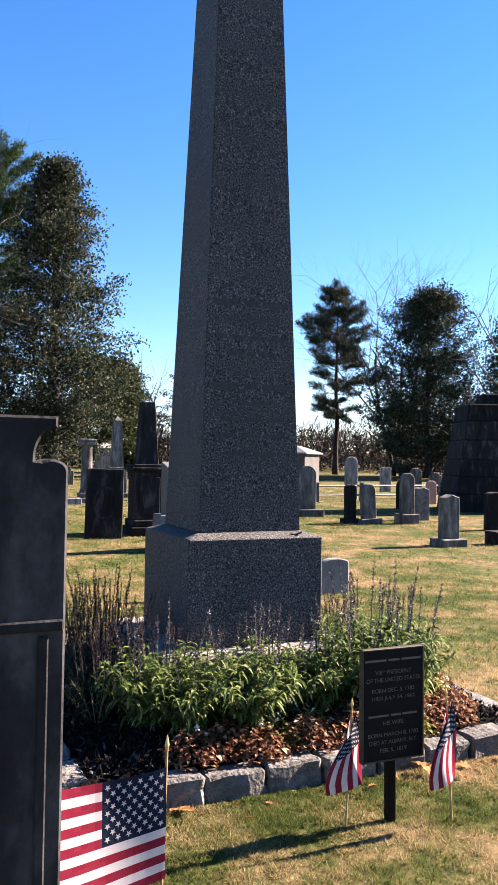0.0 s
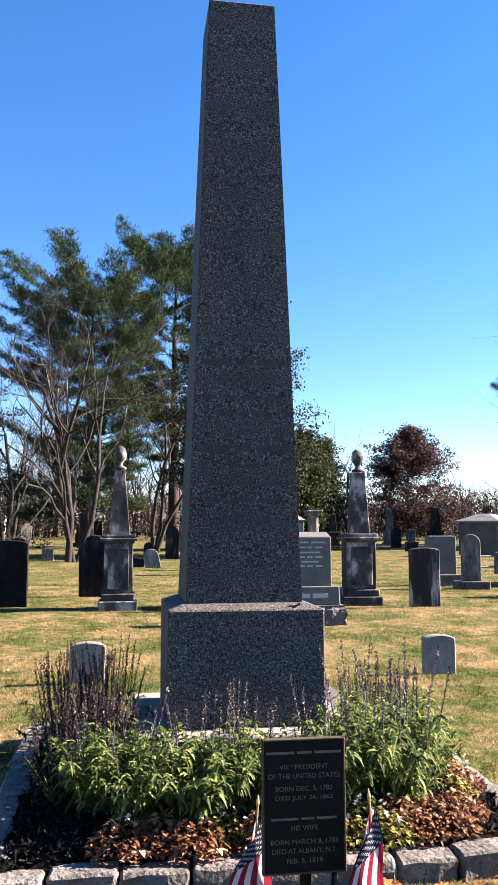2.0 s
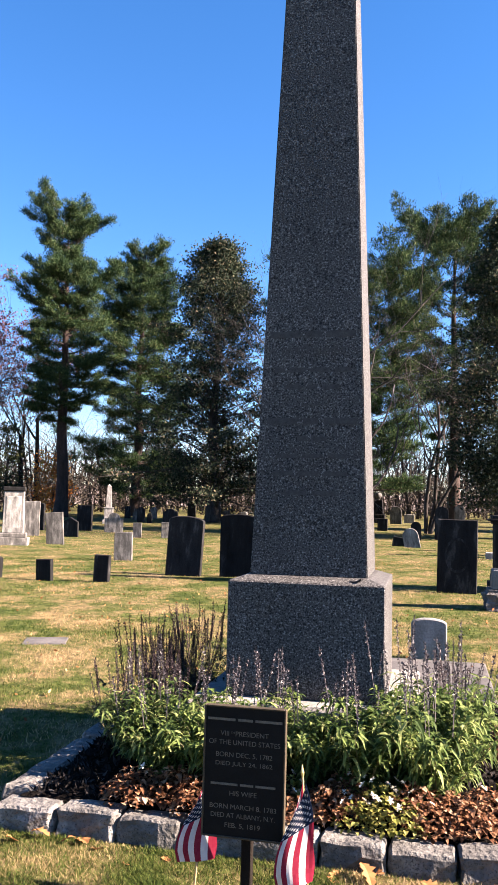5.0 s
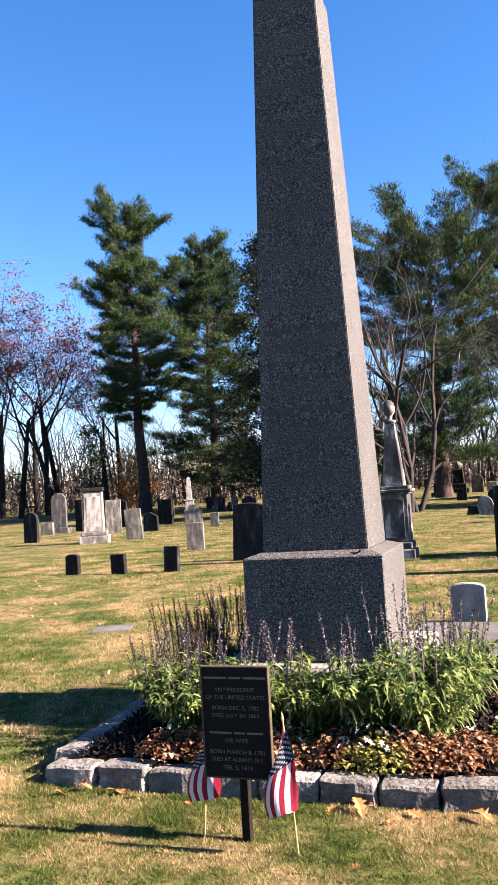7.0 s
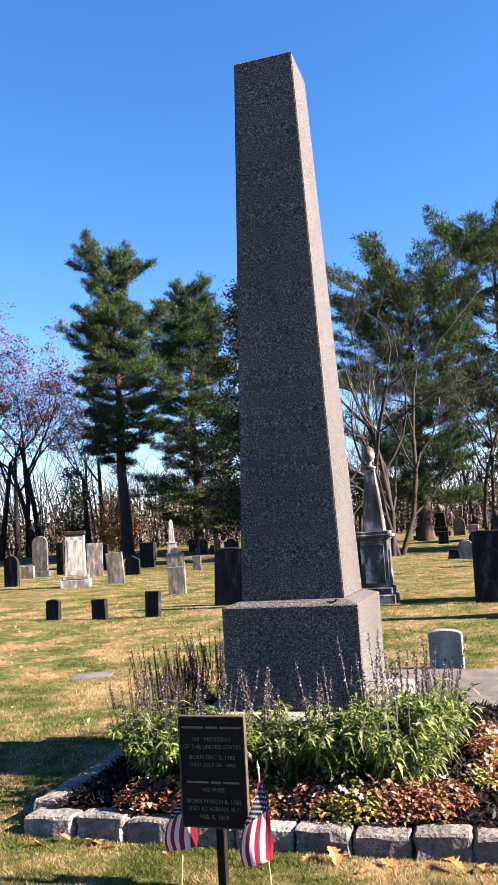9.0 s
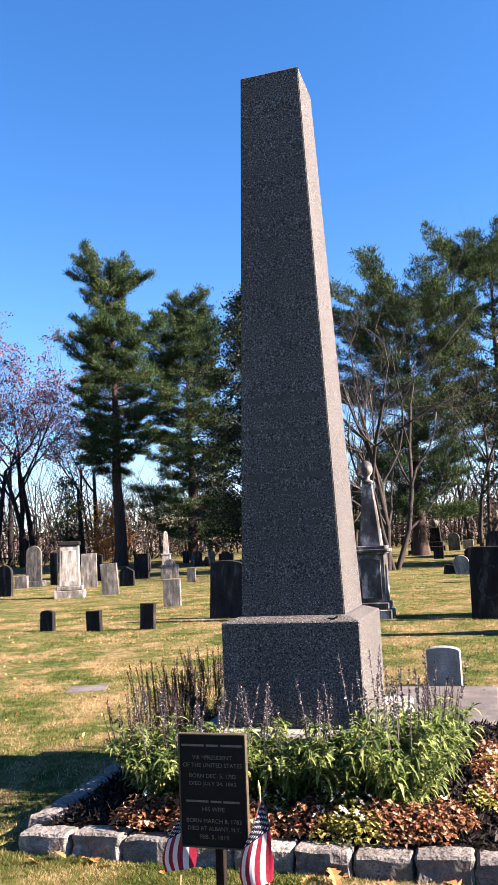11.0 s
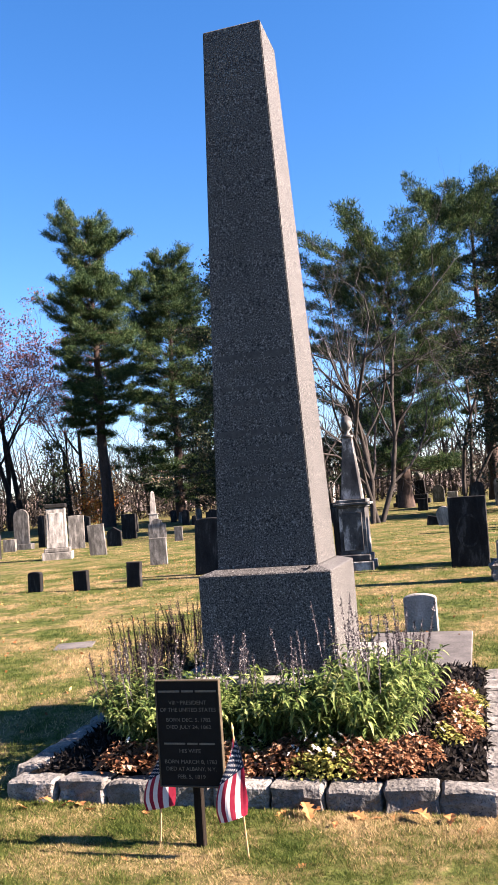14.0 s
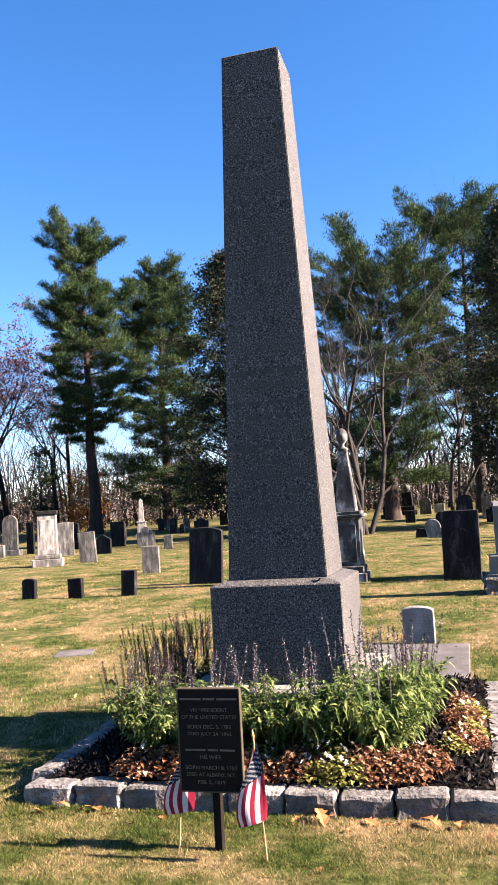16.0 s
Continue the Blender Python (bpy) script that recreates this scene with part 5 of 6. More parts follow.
def salvia(seed, height=0.42, radius=0.2, stems=30, spikes=9, spike_h=0.34, leaf_mat=None, spike_mat=None, leaves_per=51, leafy_part=True):
    """One clump: arching stems set with narrow leaves, and thin flower spikes gone to seed above them."""
    rng = np.random.default_rng(seed)
    ob = thing("salvia_plant", "bushy green salvia with faded upright flower spikes, in bark mulch" if leafy_part else "withered brown salvia with tall dry seed spikes", "plant", None, "salvias in the bed")
    segs, B, A = [], [], []
    for _ in range(stems):
        az, out = rng.uniform(0, 2 * np.pi), rng.uniform(0.1, 1.0) ** 0.6
        d = np.array([math.cos(az) * out * 0.75, math.sin(az) * out * 0.75, 1.0])
        d /= np.linalg.norm(d)
        p = np.array([math.cos(az) * radius * 0.3 * out, math.sin(az) * radius * 0.3 * out, 0.0])
        ln = height * rng.uniform(0.75, 1.12)
        for k in range(3):
            q = p + d * ln / 3
            segs.append((*p, *q, 0.004 * (1 - k * 0.25), 0.004 * (1 - (k + 1) * 0.25)))
            m = leaves_per // 3
            if leafy_part or rng.random() < 0.5:
                for j in range(m if leafy_part else m // 2):
                    f = rng.random()
                    la = rng.uniform(0, 2 * np.pi)
                    B.append(p + (q - p) * f)
                    A.append((math.cos(la), math.sin(la), rng.uniform(0.0, 0.8)))
            d = d + np.array([math.cos(az) * 0.12, math.sin(az) * 0.12, 0.0])
            d /= np.linalg.norm(d)
            p = q
    v, f = tubes(segs, 3)
    part("stem_tangle", mesh_of("stem_tangle", v, f, [SALVIA_STEM]), None, ob)
    B, A = np.array(B), np.array(A)
    A /= np.linalg.norm(A, axis=1, keepdims=True)
    n = len(B)
    v, f = leaf_blades(B, A, rng.uniform(0.035, 0.095, n), rng.uniform(0.005, 0.0115, n), rng.uniform(0.1, 1.6, n), rng, n)
    part("foliage", mesh_of("foliage", v, f, [leaf_mat or SALVIA]), None, ob)
    for _ in range(spikes):
        az, out = rng.uniform(0, 2 * np.pi), rng.random() ** 0.5
        p = np.array([math.cos(az) * radius * out, math.sin(az) * radius * out, height * 0.7])
        d = np.array([math.cos(az) * 0.22 * out + rng.normal(0, 0.07), math.sin(az) * 0.22 * out + rng.normal(0, 0.07), 1.0])
        d /= np.linalg.norm(d)
        ln = height * 0.3 + spike_h * rng.uniform(0.5, 1.15)
        sg = [(*p, *(p + d * ln * 0.5), 0.0028, 0.0022), (*(p + d * ln * 0.5), *(p + d * ln), 0.0022, 0.0012)]
        v1, f1 = tubes(sg, 3)
        whorls = []
        for t in np.arange(0.36, 0.99, 0.042):
            c = p + d * ln * t
            whorls.append(c + rng.normal(0, 0.001, 3))
        C = np.array(whorls)
        v2, f2 = tufts(C, np.tile(d * 0.5, (len(C), 1)), np.full(len(C), 0.002), 5, 0.013, 0.0036, rng, 0.8)
        faces = f1.tolist() + (f2 + len(v1)).tolist()
        part("flower_spike", mesh_of("flower_spike", np.concatenate([v1, v2]), faces, [spike_mat or SPIKES]), None, ob)
    return ob


def place_salvias():
    rng = random.Random(9)
    green = [salvia(100 + k, 0.33 + 0.04 * k, 0.2, 26, 5, 0.22) for k in range(3)]
    dry = [salvia(200 + k, 0.42, 0.19, 24, 20, 0.28, CEDAR, SPIKES_DRY, 66, False) for k in range(2)]
    spots = [(-0.78, -0.84), (-0.6, -0.98), (-0.38, -0.86), (-0.3, -1.0), (-0.1, -0.9), (0.12, -0.92), (0.36, -0.98), (0.56, -0.9), (0.7, -0.96), (0.76, -0.8), (0.76, -0.55), (0.62, -0.72), (0.3, -0.78), (-0.7, -0.74), (-0.08, -0.76), (0.76, -0.3)]
    for k, (x, y) in enumerate(spots):
        o = green[k % 3] if k < 3 else copy_thing(green[k % 3], Matrix())
        s = rng.uniform(0.8, 1.15) * (1.08 if x > 0.5 else 1.0)
        o.matrix_basis = pose(x, y, bed_z(x, y) - 0.01, 0, 0, rng.uniform(0, 360)) @ Matrix.Diagonal((s, s, s * (1.12 if x > 0.2 else 1.0), 1))
    spots = [(-0.98, -0.6), (-0.8, -0.48), (-0.95, -0.25), (-0.76, -0.12), (-0.92, 0.12), (-0.75, 0.32), (-0.9, 0.55), (-1.02, 0.3), (-0.66, -0.66), (0.8, -0.02), (0.82, 0.25)]
    for k, (x, y) in enumerate(spots):
        o = dry[k % 2] if k < 2 else copy_thing(dry[k % 2], Matrix())
        s = rng.uniform(0.72, 0.92) * (0.8 if x > 0 else 1)
        o.matrix_basis = pose(x, y, bed_z(x, y) - 0.01, 0, 0, rng.uniform(0, 360)) @ Matrix.Diagonal((s, s, s, 1))


place_salvias()


def bedding(seed, mat, label, flowers=0, leaves=400, radius=0.125, height=0.12, size=(0.017, 0.036)):
    """A low bedding plant: a heap of broad curled leaves, with white flowers where it still blooms."""
    rng = np.random.default_rng(seed)
    ob = thing("bedding_plant", label, "plant", None, "low bedding plants")
    az = rng.uniform(0, 2 * np.pi, leaves)
    rr = radius * rng.random(leaves) ** 0.5
    zz = height * (1 - (rr / radius) ** 2 * 0.8) * rng.uniform(0.25, 1.0, leaves)
    B = np.stack([rr * np.cos(az), rr * np.sin(az), zz], 1)
    A = np.stack([np.cos(az + rng.normal(0, 0.8, leaves)), np.sin(az + rng.normal(0, 0.8, leaves)), rng.uniform(-0.4, 0.9, leaves)], 1)
    A /= np.linalg.norm(A, axis=1, keepdims=True)
    v, f = leaf_blades(B, A, rng.uniform(*size, leaves), rng.uniform(size[0] * 0.4, size[1] * 0.42, leaves), rng.uniform(0, 1.2, leaves), rng, leaves)
    part("foliage", mesh_of("foliage", v, f, [mat]), None, ob)
    for _ in range(flowers):
        a, r = rng.uniform(0, 2 * np.pi), radius * rng.random() ** 0.5 * 0.9
        c = np.array([r * math.cos(a), r * math.sin(a), height * rng.uniform(0.85, 1.1)])
        pa = np.arange(5) * 2 * np.pi / 5 + rng.uniform(0, 1)
        PB = np.tile(c, (5, 1))
        PA = np.stack([np.cos(pa), np.sin(pa), 0.35 + 0.9 * np.sin(pa + a)], 1)
        v, f = leaf_blades(PB, PA, np.full(5, 0.013), np.full(5, 0.0055), np.full(5, 0.2), rng, 5)
        part("flower", mesh_of("flower", v, f, [PETAL]), None, ob, "small white flower")
    return ob


def place_bedding():
    rng = random.Random(15)
    kinds = [bedding(300, RUST_LEAF, "low frost-browned bedding plant with curled rust leaves"), bedding(301, RUST_LEAF, "low frost-browned bedding plant with curled rust leaves", 1),
             bedding(302, LIME_LEAF, "low yellow-green bedding plant with white flowers", 7, 260, 0.12, 0.12, (0.018, 0.034)), bedding(303, LIME_LEAF, "low yellow-green bedding plant with a few white flowers", 4, 200, 0.1, 0.1, (0.018, 0.034))]
    used = set()
    spots = [(-0.66, -1.2, 1), (-0.48, -1.16, 0), (-0.34, -1.22, 1), (-0.2, -1.16, 3), (-0.05, -1.2, 0), (0.1, -1.21, 1), (0.24, -1.17, 0), (0.36, -1.22, 2), (0.52, -1.22, 2), (0.45, -1.12, 2), (0.6, -1.12, 0), (0.7, -1.2, 1), (0.84, -1.18, 0), (0.92, -1.08, 1),
             (1.12, -0.62, 0), (1.15, -0.42, 3), (1.1, -0.22, 1), (1.15, -0.02, 2), (1.1, 0.2, 0), (-0.42, -1.08, 1), (0.02, -1.1, 3), (1.05, -0.75, 3), (0.3, -1.09, 1), (0.78, -1.1, 0)]
    for x, y, k in spots:
        o = kinds[k] if k not in used else copy_thing(kinds[k], Matrix())
        used.add(k)
        s = rng.uniform(0.85, 1.2)
        o.matrix_basis = pose(x, y, bed_z(x, y) - 0.01, 0, 0, rng.uniform(0, 360)) @ Matrix.Diagonal((s, s, s, 1))


place_bedding()


# ---- the sign ----
def text_mesh(body, width, height):
    cu = bpy.data.curves.new("writing", "FONT")
    cu.body, cu.align_x, cu.align_y, cu.extrude = body, "CENTER", "CENTER", 0.0
    ob = bpy.data.objects.new("writing", cu)
    scene.collection.objects.link(ob)
    bpy.context.view_layer.update()
    me = bpy.data.meshes.new_from_object(ob.evaluated_get(bpy.context.evaluated_depsgraph_get()))
    bpy.data.objects.remove(ob)
    co = np.array([v.co[:] for v in me.vertices])
    lo, hi = co.min(0), co.max(0)
    co = (co - (lo + hi) / 2) * [width / (hi[0] - lo[0]), height / (hi[1] - lo[1]), 1]
    out = np.stack([co[:, 0], co[:, 2], co[:, 1]], 1)
    me.vertices.foreach_set("co", out.astype(np.float32).ravel())
    me.update()
    return me


def build_sign():
    ob = thing("grave_sign", "black bronze plaque on a dark post, with raised lettering", "sign", pose(-0.003, -1.868, 0, -1.0, 0, 0))
    w, z0, z1 = 0.305, 0.283, 0.75
    h = z1 - z0
    panel = part("panel", box(bmesh.new(), -w / 2, w / 2, -0.011, 0.011, z0, z1, 0.003), BRONZE_BLACK, ob)
    rim = bmesh.new()
    for a in ((-w / 2 - 0.003, -w / 2 + 0.004, z0 - 0.003, z1 + 0.003), (w / 2 - 0.004, w / 2 + 0.003, z0 - 0.003, z1 + 0.003)):
        box(rim, a[0], a[1], -0.015, 0.012, a[2], a[3], 0.002)
    for a in ((z0 - 0.003, z0 + 0.004), (z1 - 0.004, z1 + 0.003)):
        box(rim, -w / 2 + 0.0045, w / 2 - 0.0045, -0.015, 0.012, a[0], a[1], 0.002)
    part("rim", rim, BRONZE_RIM, panel, "thin worn bronze rim")
    lines = ((0.207, 268, "VIII   PRESIDENT"), (0.275, 395, "OF THE UNITED STATES"), (0.373, 312, "BORN DEC. 5, 1782"), (0.443, 315, "DIED JULY 24, 1862"),
             (0.664, 150, "HIS WIFE"), (0.769, 366, "BORN MARCH 8, 1783"), (0.836, 352, "DIED AT ALBANY, N.Y."), (0.909, 195, "FEB. 5, 1819"))
    for fz, px, body in lines:
        me = text_mesh(body, px / 447 * w, 0.0175 if "," not in body else 0.0195)
        me.materials.clear()
        me.materials.append(LETTERING)
        o = part("text_line", me, None, panel)
        o.location = (0, -0.0125, z1 - fz * h)
    th = text_mesh("TH", 0.014, 0.007)
    th.materials.clear()
    th.materials.append(LETTERING)
    part("text_line", th, None, panel).location = (-0.045, -0.0125, z1 - 0.2 * h)
    for fz, words, hh in ((0.1, ((-0.141, -0.036), (-0.026, 0.03), (0.04, 0.141)), 0.009), (0.597, ((-0.124, -0.022), (-0.012, 0.037), (0.046, 0.12)), 0.008)):
        bm = bmesh.new()
        for a, b in words:
            bar(bm, a, b, z1 - fz * h, hh, -0.0112, 0.0015)
        part("name_bar", bm, LETTERING, panel)
    part("post", box(bmesh.new(), -0.008, 0.032, 0.0125, 0.05, -0.12, z0 + 0.2, 0.004), POST_PAINT, ob)


build_sign()


# ---- inscription cut into the shaft ----
def cut_inscription():
    rows = ((2.5, ((-0.25, -0.07), (-0.04, 0.05), (0.08, 0.25)), 0.05), (2.29, ((-0.22, -0.16), (-0.13, -0.04), (-0.01, 0.1), (0.13, 0.22)), 0.034), (2.19, ((-0.16, -0.06), (-0.03, 0.03), (0.06, 0.16)), 0.034),
            (1.99, ((-0.26, -0.08), (-0.05, 0.04), (0.07, 0.26)), 0.05), (1.89, ((-0.08, -0.02), (0.0, 0.09)), 0.034), (1.79, ((-0.2, -0.08), (-0.05, 0.07), (0.1, 0.2)), 0.034), (1.69, ((-0.22, -0.1), (-0.07, 0.05), (0.08, 0.21)), 0.034), (1.58, ((-0.15, -0.02), (0.01, 0.15)), 0.034))
    slope = math.degrees(math.atan((0.332 - 0.207) / (4.812 - 1.115)))

    def front(z):
        return -(0.332 - (z - 1.115) * (0.332 - 0.207) / (4.812 - 1.115))
    for z, words, hh in rows:
        bm = bmesh.new()
        for a, b in words:
            bar(bm, a, b, 0, hh * 0.75, 0, 0.001)
        o = part("inscription_line", bm, LETTERING_CUT, SHAFT)
        o.matrix_basis = pose(0, front(z) - 0.0005, z, -slope, 0, 0)
    me = text_mesh("VIII TH PRESIDENT", 0.38, 0.042)
    me.materials.clear()
    me.materials.append(LETTERING_CUT)
    o = part("inscription_line", me, None, SHAFT)
    o.matrix_basis = pose(0, front(2.4) - 0.002, 2.4, -slope, 0, 0)
    bm = bmesh.new()
    bar(bm, -0.055, 0.055, 0, 0.008, 0, 0.002)
    o = part("rule", bm, LETTERING_CUT, SHAFT)
    o.matrix_basis = pose(0, front(2.085) - 0.0005, 2.085, -slope, 0, 0)


cut_inscription()


# ---- flags ----
def star_points(cx, cy, r):
    return [(cx + (r if k % 2 == 0 else r * 0.4) * math.sin(k * math.pi / 5), cy + (r if k % 2 == 0 else r * 0.4) * math.cos(k * math.pi / 5)) for k in range(10)]


def flag(base, tip, surf, label, hoist=0.3, fly=0.45, nu=24, sub=2):
    """A small stick flag: thirteen stripes and a starred canton laid over the cloth surface surf(u, v)."""
    ob = thing("stick_flag", label, "flag", pose(*base), "small flags")
    base, tip = np.array(base, float), np.array(tip, float)
    d = tip - base
    v, f = tubes([(*(-d * 0.06), *d, 0.0045, 0.004)], 8)
    part("stick", mesh_of("stick", v, f, [STICK_WOOD], smooth=True), None, ob)
    dn = d / np.linalg.norm(d)
    v, f = tubes([(*d, *(d + dn * 0.012), 0.005, 0.007), (*(d + dn * 0.012), *(d + dn * 0.04), 0.007, 0.0008)], 8)
    part("spear_tip", mesh_of("spear_tip", v, f, [GILT], smooth=True), None, ob)
    P = lambda u, w: np.array(surf(u, w)) - base

    def normal(u, w):
        n = np.cross(P(min(1, u + 0.01), w) - P(max(0, u - 0.01), w), P(u, min(1, w + 0.01)) - P(u, max(0, w - 0.01)))
        return n / (np.linalg.norm(n) + 1e-9)

    def cloth(name, mat, cells, lab=""):
        verts, faces = [], []
        for u0, u1, w0, w1 in cells:
            k = max(1, round((u1 - u0) * nu))
            for i in range(k):
                for j in range(sub):
                    a, b = u0 + (u1 - u0) * i / k, u0 + (u1 - u0) * (i + 1) / k
                    c, e = w0 + (w1 - w0) * j / sub, w0 + (w1 - w0) * (j + 1) / sub
                    o = len(verts)
                    q = [(a, c), (b, c), (b, e), (a, e)]
                    verts += [P(*x) + normal(*x) * 0.0006 for x in q] + [P(*x) - normal(*x) * 0.0006 for x in q]
                    faces += [(o, o + 1, o + 2, o + 3), (o + 7, o + 6, o + 5, o + 4)]
        return part(name, mesh_of(name, np.array(verts), faces, [mat], smooth=True), None, ob, lab)
    for k in range(13):
        u0 = 0.4 if k < 7 else 0.0
        cloth("stripe", CLOTH_RED if k % 2 == 0 else CLOTH_WHITE, [(u0, 1.0, k / 13, (k + 1) / 13)], "red stripe" if k % 2 == 0 else "white stripe")
    canton = cloth("canton", CLOTH_BLUE, [(0.0, 0.4, j / 13, (j + 1) / 13) for j in range(7)], "navy blue starred canton")
    verts, faces = [], []
    for row in range(9):
        for col in range(6 if row % 2 == 0 else 5):
            cu = 0.4 * ((col * 2 + (1 if row % 2 == 0 else 2)) / 12)
            cw = 7 / 13 * (row + 1) / 10
            for sgn in (1, -1):
                o = len(verts)
                nn = normal(cu, cw) * 0.0014 * sgn
                verts += [P(cu + a / fly, cw + b / hoist) + nn for a, b in star_points(0, 0, 0.0092)] + [P(cu, cw) + nn]
                faces += [(o + i, o + (i + 1) % 10, o + 10) for i in range(10)]
    part("star_field", mesh_of("star_field", np.array(verts), faces, [CLOTH_WHITE]), None, canton, "white stars")
    return ob


def near_cloth(u, w):
    x = -1.265 - 0.45 * u
    return (x, -2.655 + 0.03 * math.sin(u * 5 + w * 1.5) * u - 0.05 * u, 0.70 - 0.3 * w - 0.012 * math.sin(u * 4.0) - 0.03 * u * w)


def limp_cloth(px, py, top, width, drift, swing=0.0, drop=0.4):
    """A cloth that hangs down from the stick's top, folded once behind itself."""
    def surf(u, w):
        fold = w / 0.52 if w < 0.52 else 1 - (w - 0.52) / 0.48 * 0.9
        back = 0.0 if w < 0.52 else 0.012
        spread = width * (0.3 + 0.7 * min(1, u * 1.2))
        x = px + drift * u - spread * (fold - 0.35) + 0.012 * math.sin(u * 5.0 + w * 4)
        z = top - drop * u - 0.1 * fold * (1 - 0.55 * u)
        y = py - 0.02 + back + 0.018 * math.sin(fold * 4.5 + u * 2.5 + swing) * (0.3 + 0.7 * u)
        return (x, y, z)
    return surf


flag((-1.285, -2.66, -0.01), (-1.262, -2.645, 0.745), near_cloth, "small stars-and-stripes flag on a wooden stick, spread by the wind")
flag((0.26, -1.935, -0.01), (0.225, -1.93, 0.545), limp_cloth(0.225, -1.935, 0.53, 0.15, 0.0, 0.0, 0.33), "small stars-and-stripes flag hanging limp on a stick")
flag((-0.2, -1.82, -0.01), (-0.165, -1.8, 0.5), limp_cloth(-0.17, -1.79, 0.47, 0.18, 0.0, 1.0, 0.29), "small stars-and-stripes flag drooping behind the sign")


# ---- a bit of bent iron on the plinth ----
def iron_hook():
    ob = thing("iron_hook", "small bent black iron hook on the obelisk block", "hook", pose(0.27, -0.395, 1.09))
    pts = [(-0.03 + 0.0085 * k, -0.003 * k + 0.015 * math.sin(k * 0.45) * (k / 7), 0.008 + (0.0016 * max(0, k - 4) ** 2)) for k in range(8)]
    v, f = tubes([(*a, *b, 0.006, 0.006) for a, b in zip(pts, pts[1:])], 6)
    part("bent_bar", mesh_of("bent_bar", v, f, [IRON], smooth=True), None, ob)


iron_hook()


# ---- fallen leaves ----
def oak_leaf_mesh(seed, size):
    rng = np.random.default_rng(seed)
    n = 9
    left, right, mid = [], [], []
    for k in range(n + 1):
        t = k / n
        wdt = size * 0.34 * math.sin(math.pi * min(1, t * 0.95 + 0.04)) * (1.0 if k % 2 else 0.5) * rng.uniform(0.85, 1.15)
        curl = size * 0.22 * math.sin(t * 2.4 + seed) + size * 0.12
        mid.append((t * size - size / 2, 0, curl))
        left.append((t * size - size / 2 + rng.normal(0, 0.004), wdt, curl + wdt * rng.uniform(0.1, 0.6)))
        right.append((t * size - size / 2 + rng.normal(0, 0.004), -wdt, curl + wdt * rng.uniform(0.0, 0.5)))
    verts = mid + left + right
    faces = []
    for k in range(n):
        faces += [(k, k + 1, n + 1 + k + 1, n + 1 + k), (k + 1, k, 2 * n + 2 + k, 2 * n + 2 + k + 1)]
    return mesh_of("fallen_leaf", verts, faces, [FALLEN])


def scatter_leaves():
    rng = random.Random(21)
    meshes = [oak_leaf_mesh(k, s) for k, s in enumerate((0.13, 0.1, 0.12, 0.09, 0.14))]
    spots = [(-1.0, -1.47), (-0.86, -1.49), (-0.8, -1.46), (-0.72, -1.5), (0.3, -1.5), (0.42, -1.49), (0.47, -1.47), (0.68, -1.5), (0.74, -1.49), (0.85, -1.48), (0.95, -1.5), (1.1, -1.52), (-1.1, -1.53), (-0.55, -1.6), (-0.4, -1.52), (0.1, -1.55), (0.58, -1.6), (1.22, -1.6), (-0.3, -2.0), (0.5, -2.0)]
    for k, (x, y) in enumerate(spots):
        o = new("fallen_leaf", meshes[k % 5])
        s = rng.uniform(0.65, 0.95) * (0.6 if k > 12 else 1)
        o.matrix_basis = pose(x, y, ground_z(x, y) + 0.006, rng.uniform(-15, 15), rng.uniform(-15, 15), rng.uniform(0, 360)) @ Matrix.Diagonal((s, s, s, 1))
        tagged(o, "curled orange-brown oak leaf lying on the grass", "leaf", "fallen oak leaves")


scatter_leaves()


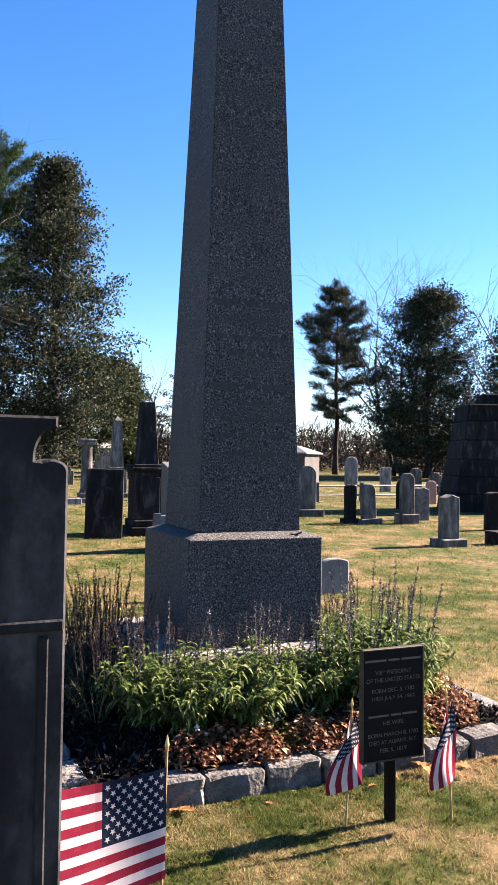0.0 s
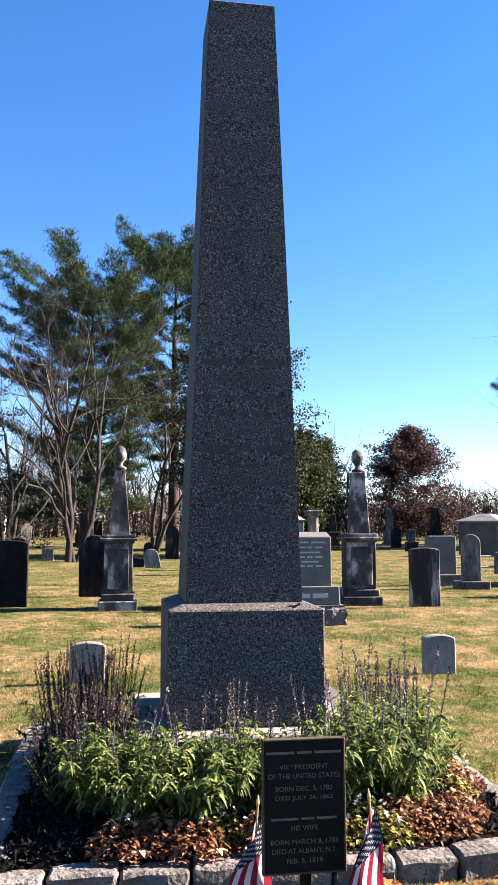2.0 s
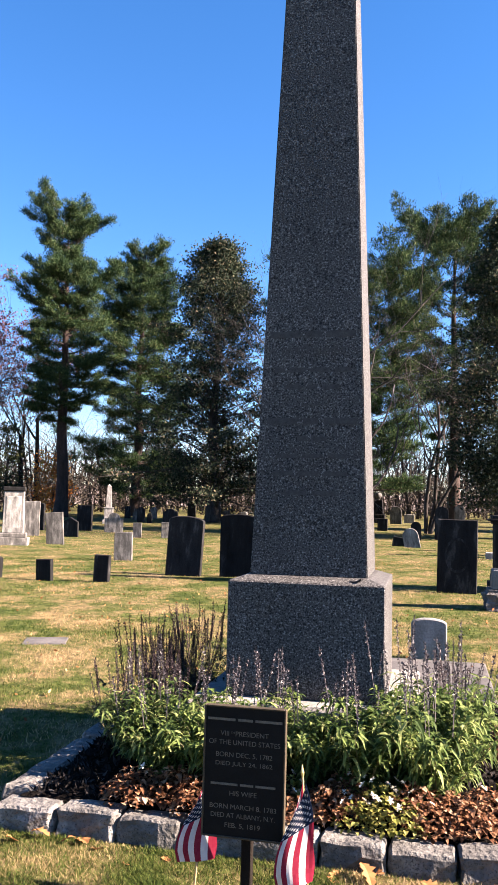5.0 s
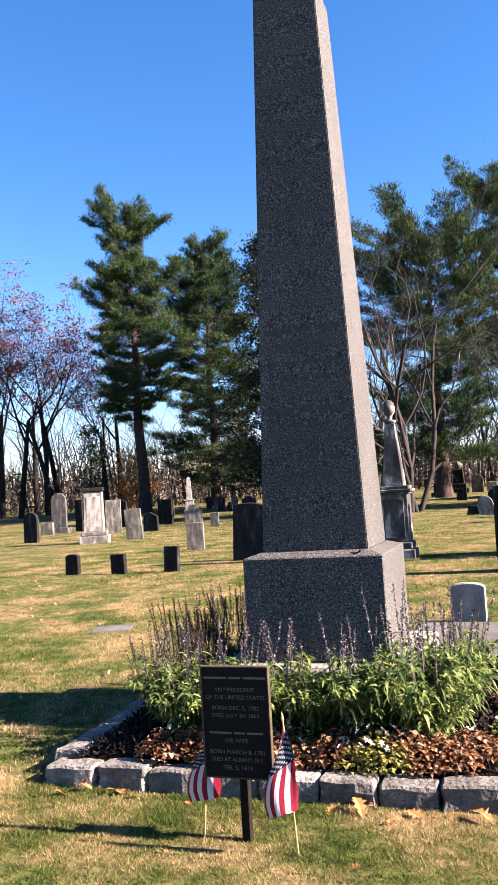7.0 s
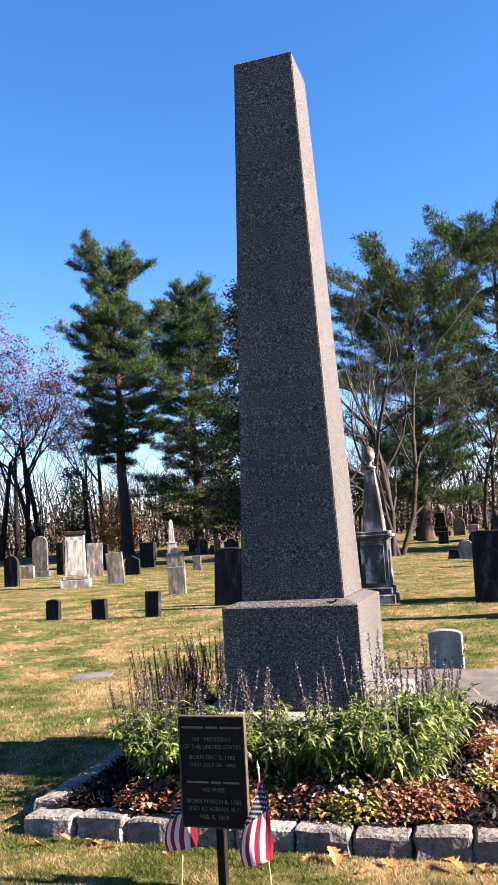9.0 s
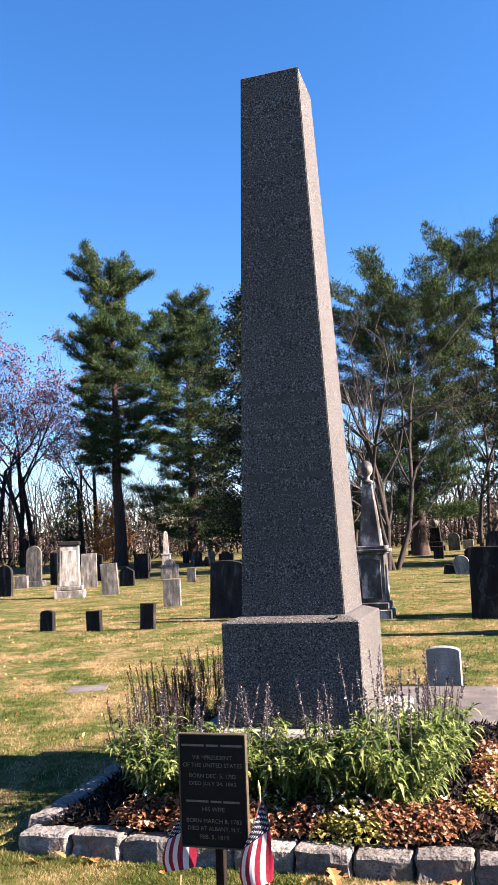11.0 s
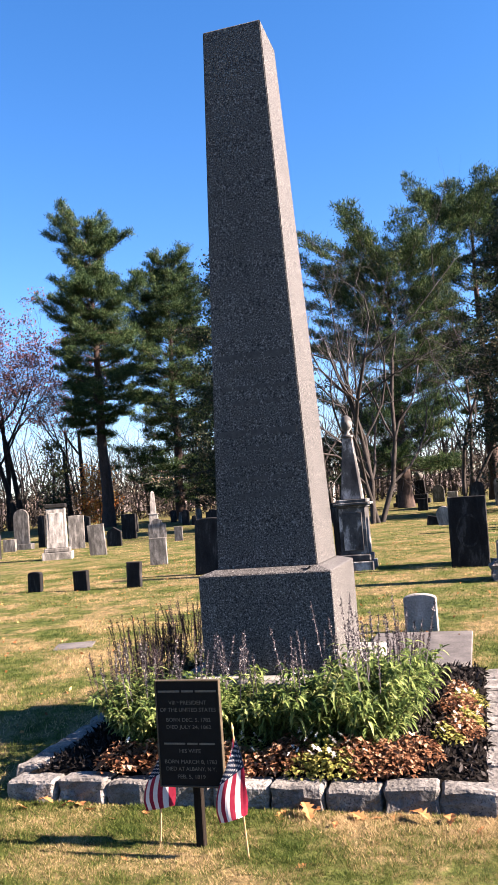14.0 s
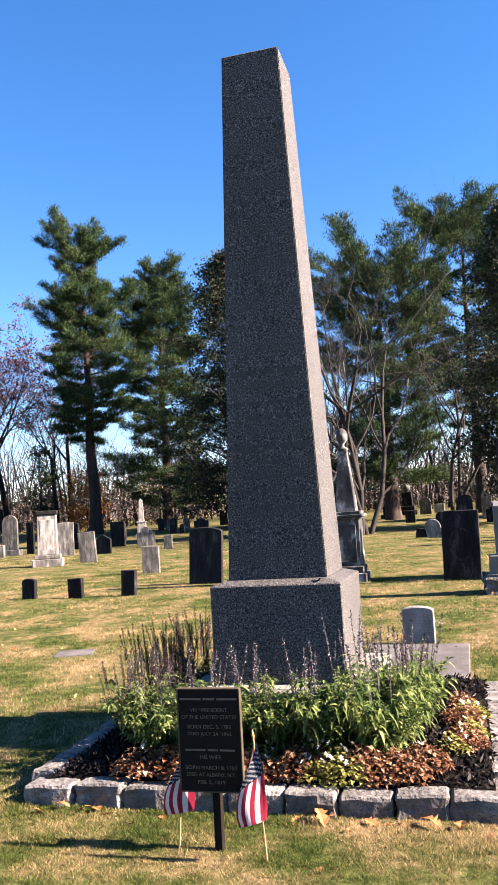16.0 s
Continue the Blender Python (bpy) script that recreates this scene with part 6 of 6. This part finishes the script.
def leaf_litter():
    """Small brown leaf scraps over the lawn."""
    rng = np.random.default_rng(31)
    n = 1500
    x, y = rng.uniform(-7, 8, n), rng.uniform(-1.2, 14, n)
    keep = ~((np.abs(x) < 1.38) & (y > -1.5) & (y < 1.2))
    C = np.stack([x, y, np.array([ground_z(a, b) for a, b in zip(x, y)]) + 0.02], 1)[keep]
    v, f = tufts(C, np.tile([0.0, 0, 0.1], (len(C), 1)), np.full(len(C), 0.004), 1, 0.04, 0.012, rng, 0.8)
    tagged(new("leaf_litter", mesh_of("leaf_litter", v, f, [FALLEN])), "scattered scraps of brown leaves on the lawn", "leaves", kind="stuff")


leaf_litter()


# ---- grass ----
def grass():
    rng = np.random.default_rng(3)
    zones = ((-2.4, 2.4, -3.0, -1.4, 270000, 0.03, 0.0023), (-4.5, 5.0, -1.45, 4.2, 150000, 0.038, 0.0034), (-9, 11, 4.2, 14, 128000, 0.036, 0.0055), (-16, 18, 14, 28, 42000, 0.04, 0.011))
    V = []
    for x0, x1, y0, y1, n, h, w in zones:
        x, y = rng.uniform(x0, x1, n), rng.uniform(y0, y1, n)
        keep = ~((x > -1.31) & (x < 1.41) & (y > -1.43) & (y < 1.15)) & ~((x > 0.23) & (x < 1.17) & (y > 1.27) & (y < 2.73)) & ~((np.abs(x + 3.04) < 0.2) & (np.abs(y - 2.62) < 0.17))
        edge = np.minimum(np.minimum(x - x0, x1 - x), y - y0 if y0 < -2 else 9.0)
        keep &= rng.random(n) < np.clip(edge / 0.8, 0, 1)
        x, y = x[keep], y[keep]
        n = len(x)
        z = np.interp(y, [-30, -2.2, 9, 12, 30], [-0.05, 0, 0.27, 0.3, 0.33]) - 0.004
        az = rng.uniform(0, 2 * np.pi, n)
        clump = 0.5 + 0.5 * np.sin(x * 23 + 2 * np.sin(y * 17)) * np.sin(y * 29 + 2 * np.sin(x * 19))
        hh = h * rng.uniform(0.35, 0.8, n) * (0.6 + 0.9 * clump)
        lean = rng.normal(0, 0.65, (n, 2)) * hh[:, None]
        p = np.stack([x, y, z], 1)
        s = np.stack([np.cos(az), np.sin(az), np.zeros(n)], 1) * w * rng.uniform(0.7, 1.4, (n, 1))
        tip = p + np.stack([lean[:, 0], lean[:, 1], hh], 1)
        V.append(np.stack([p - s, p + s, tip], 1).reshape(-1, 3))
    V = np.concatenate(V)
    ob = new("grass_blades", mesh_of("grass_blades", V, np.arange(len(V)).reshape(-1, 3), [BLADES]))
    tagged(ob, "short autumn grass, green mixed with straw", "grass", kind="stuff")


grass()
build_kerb()
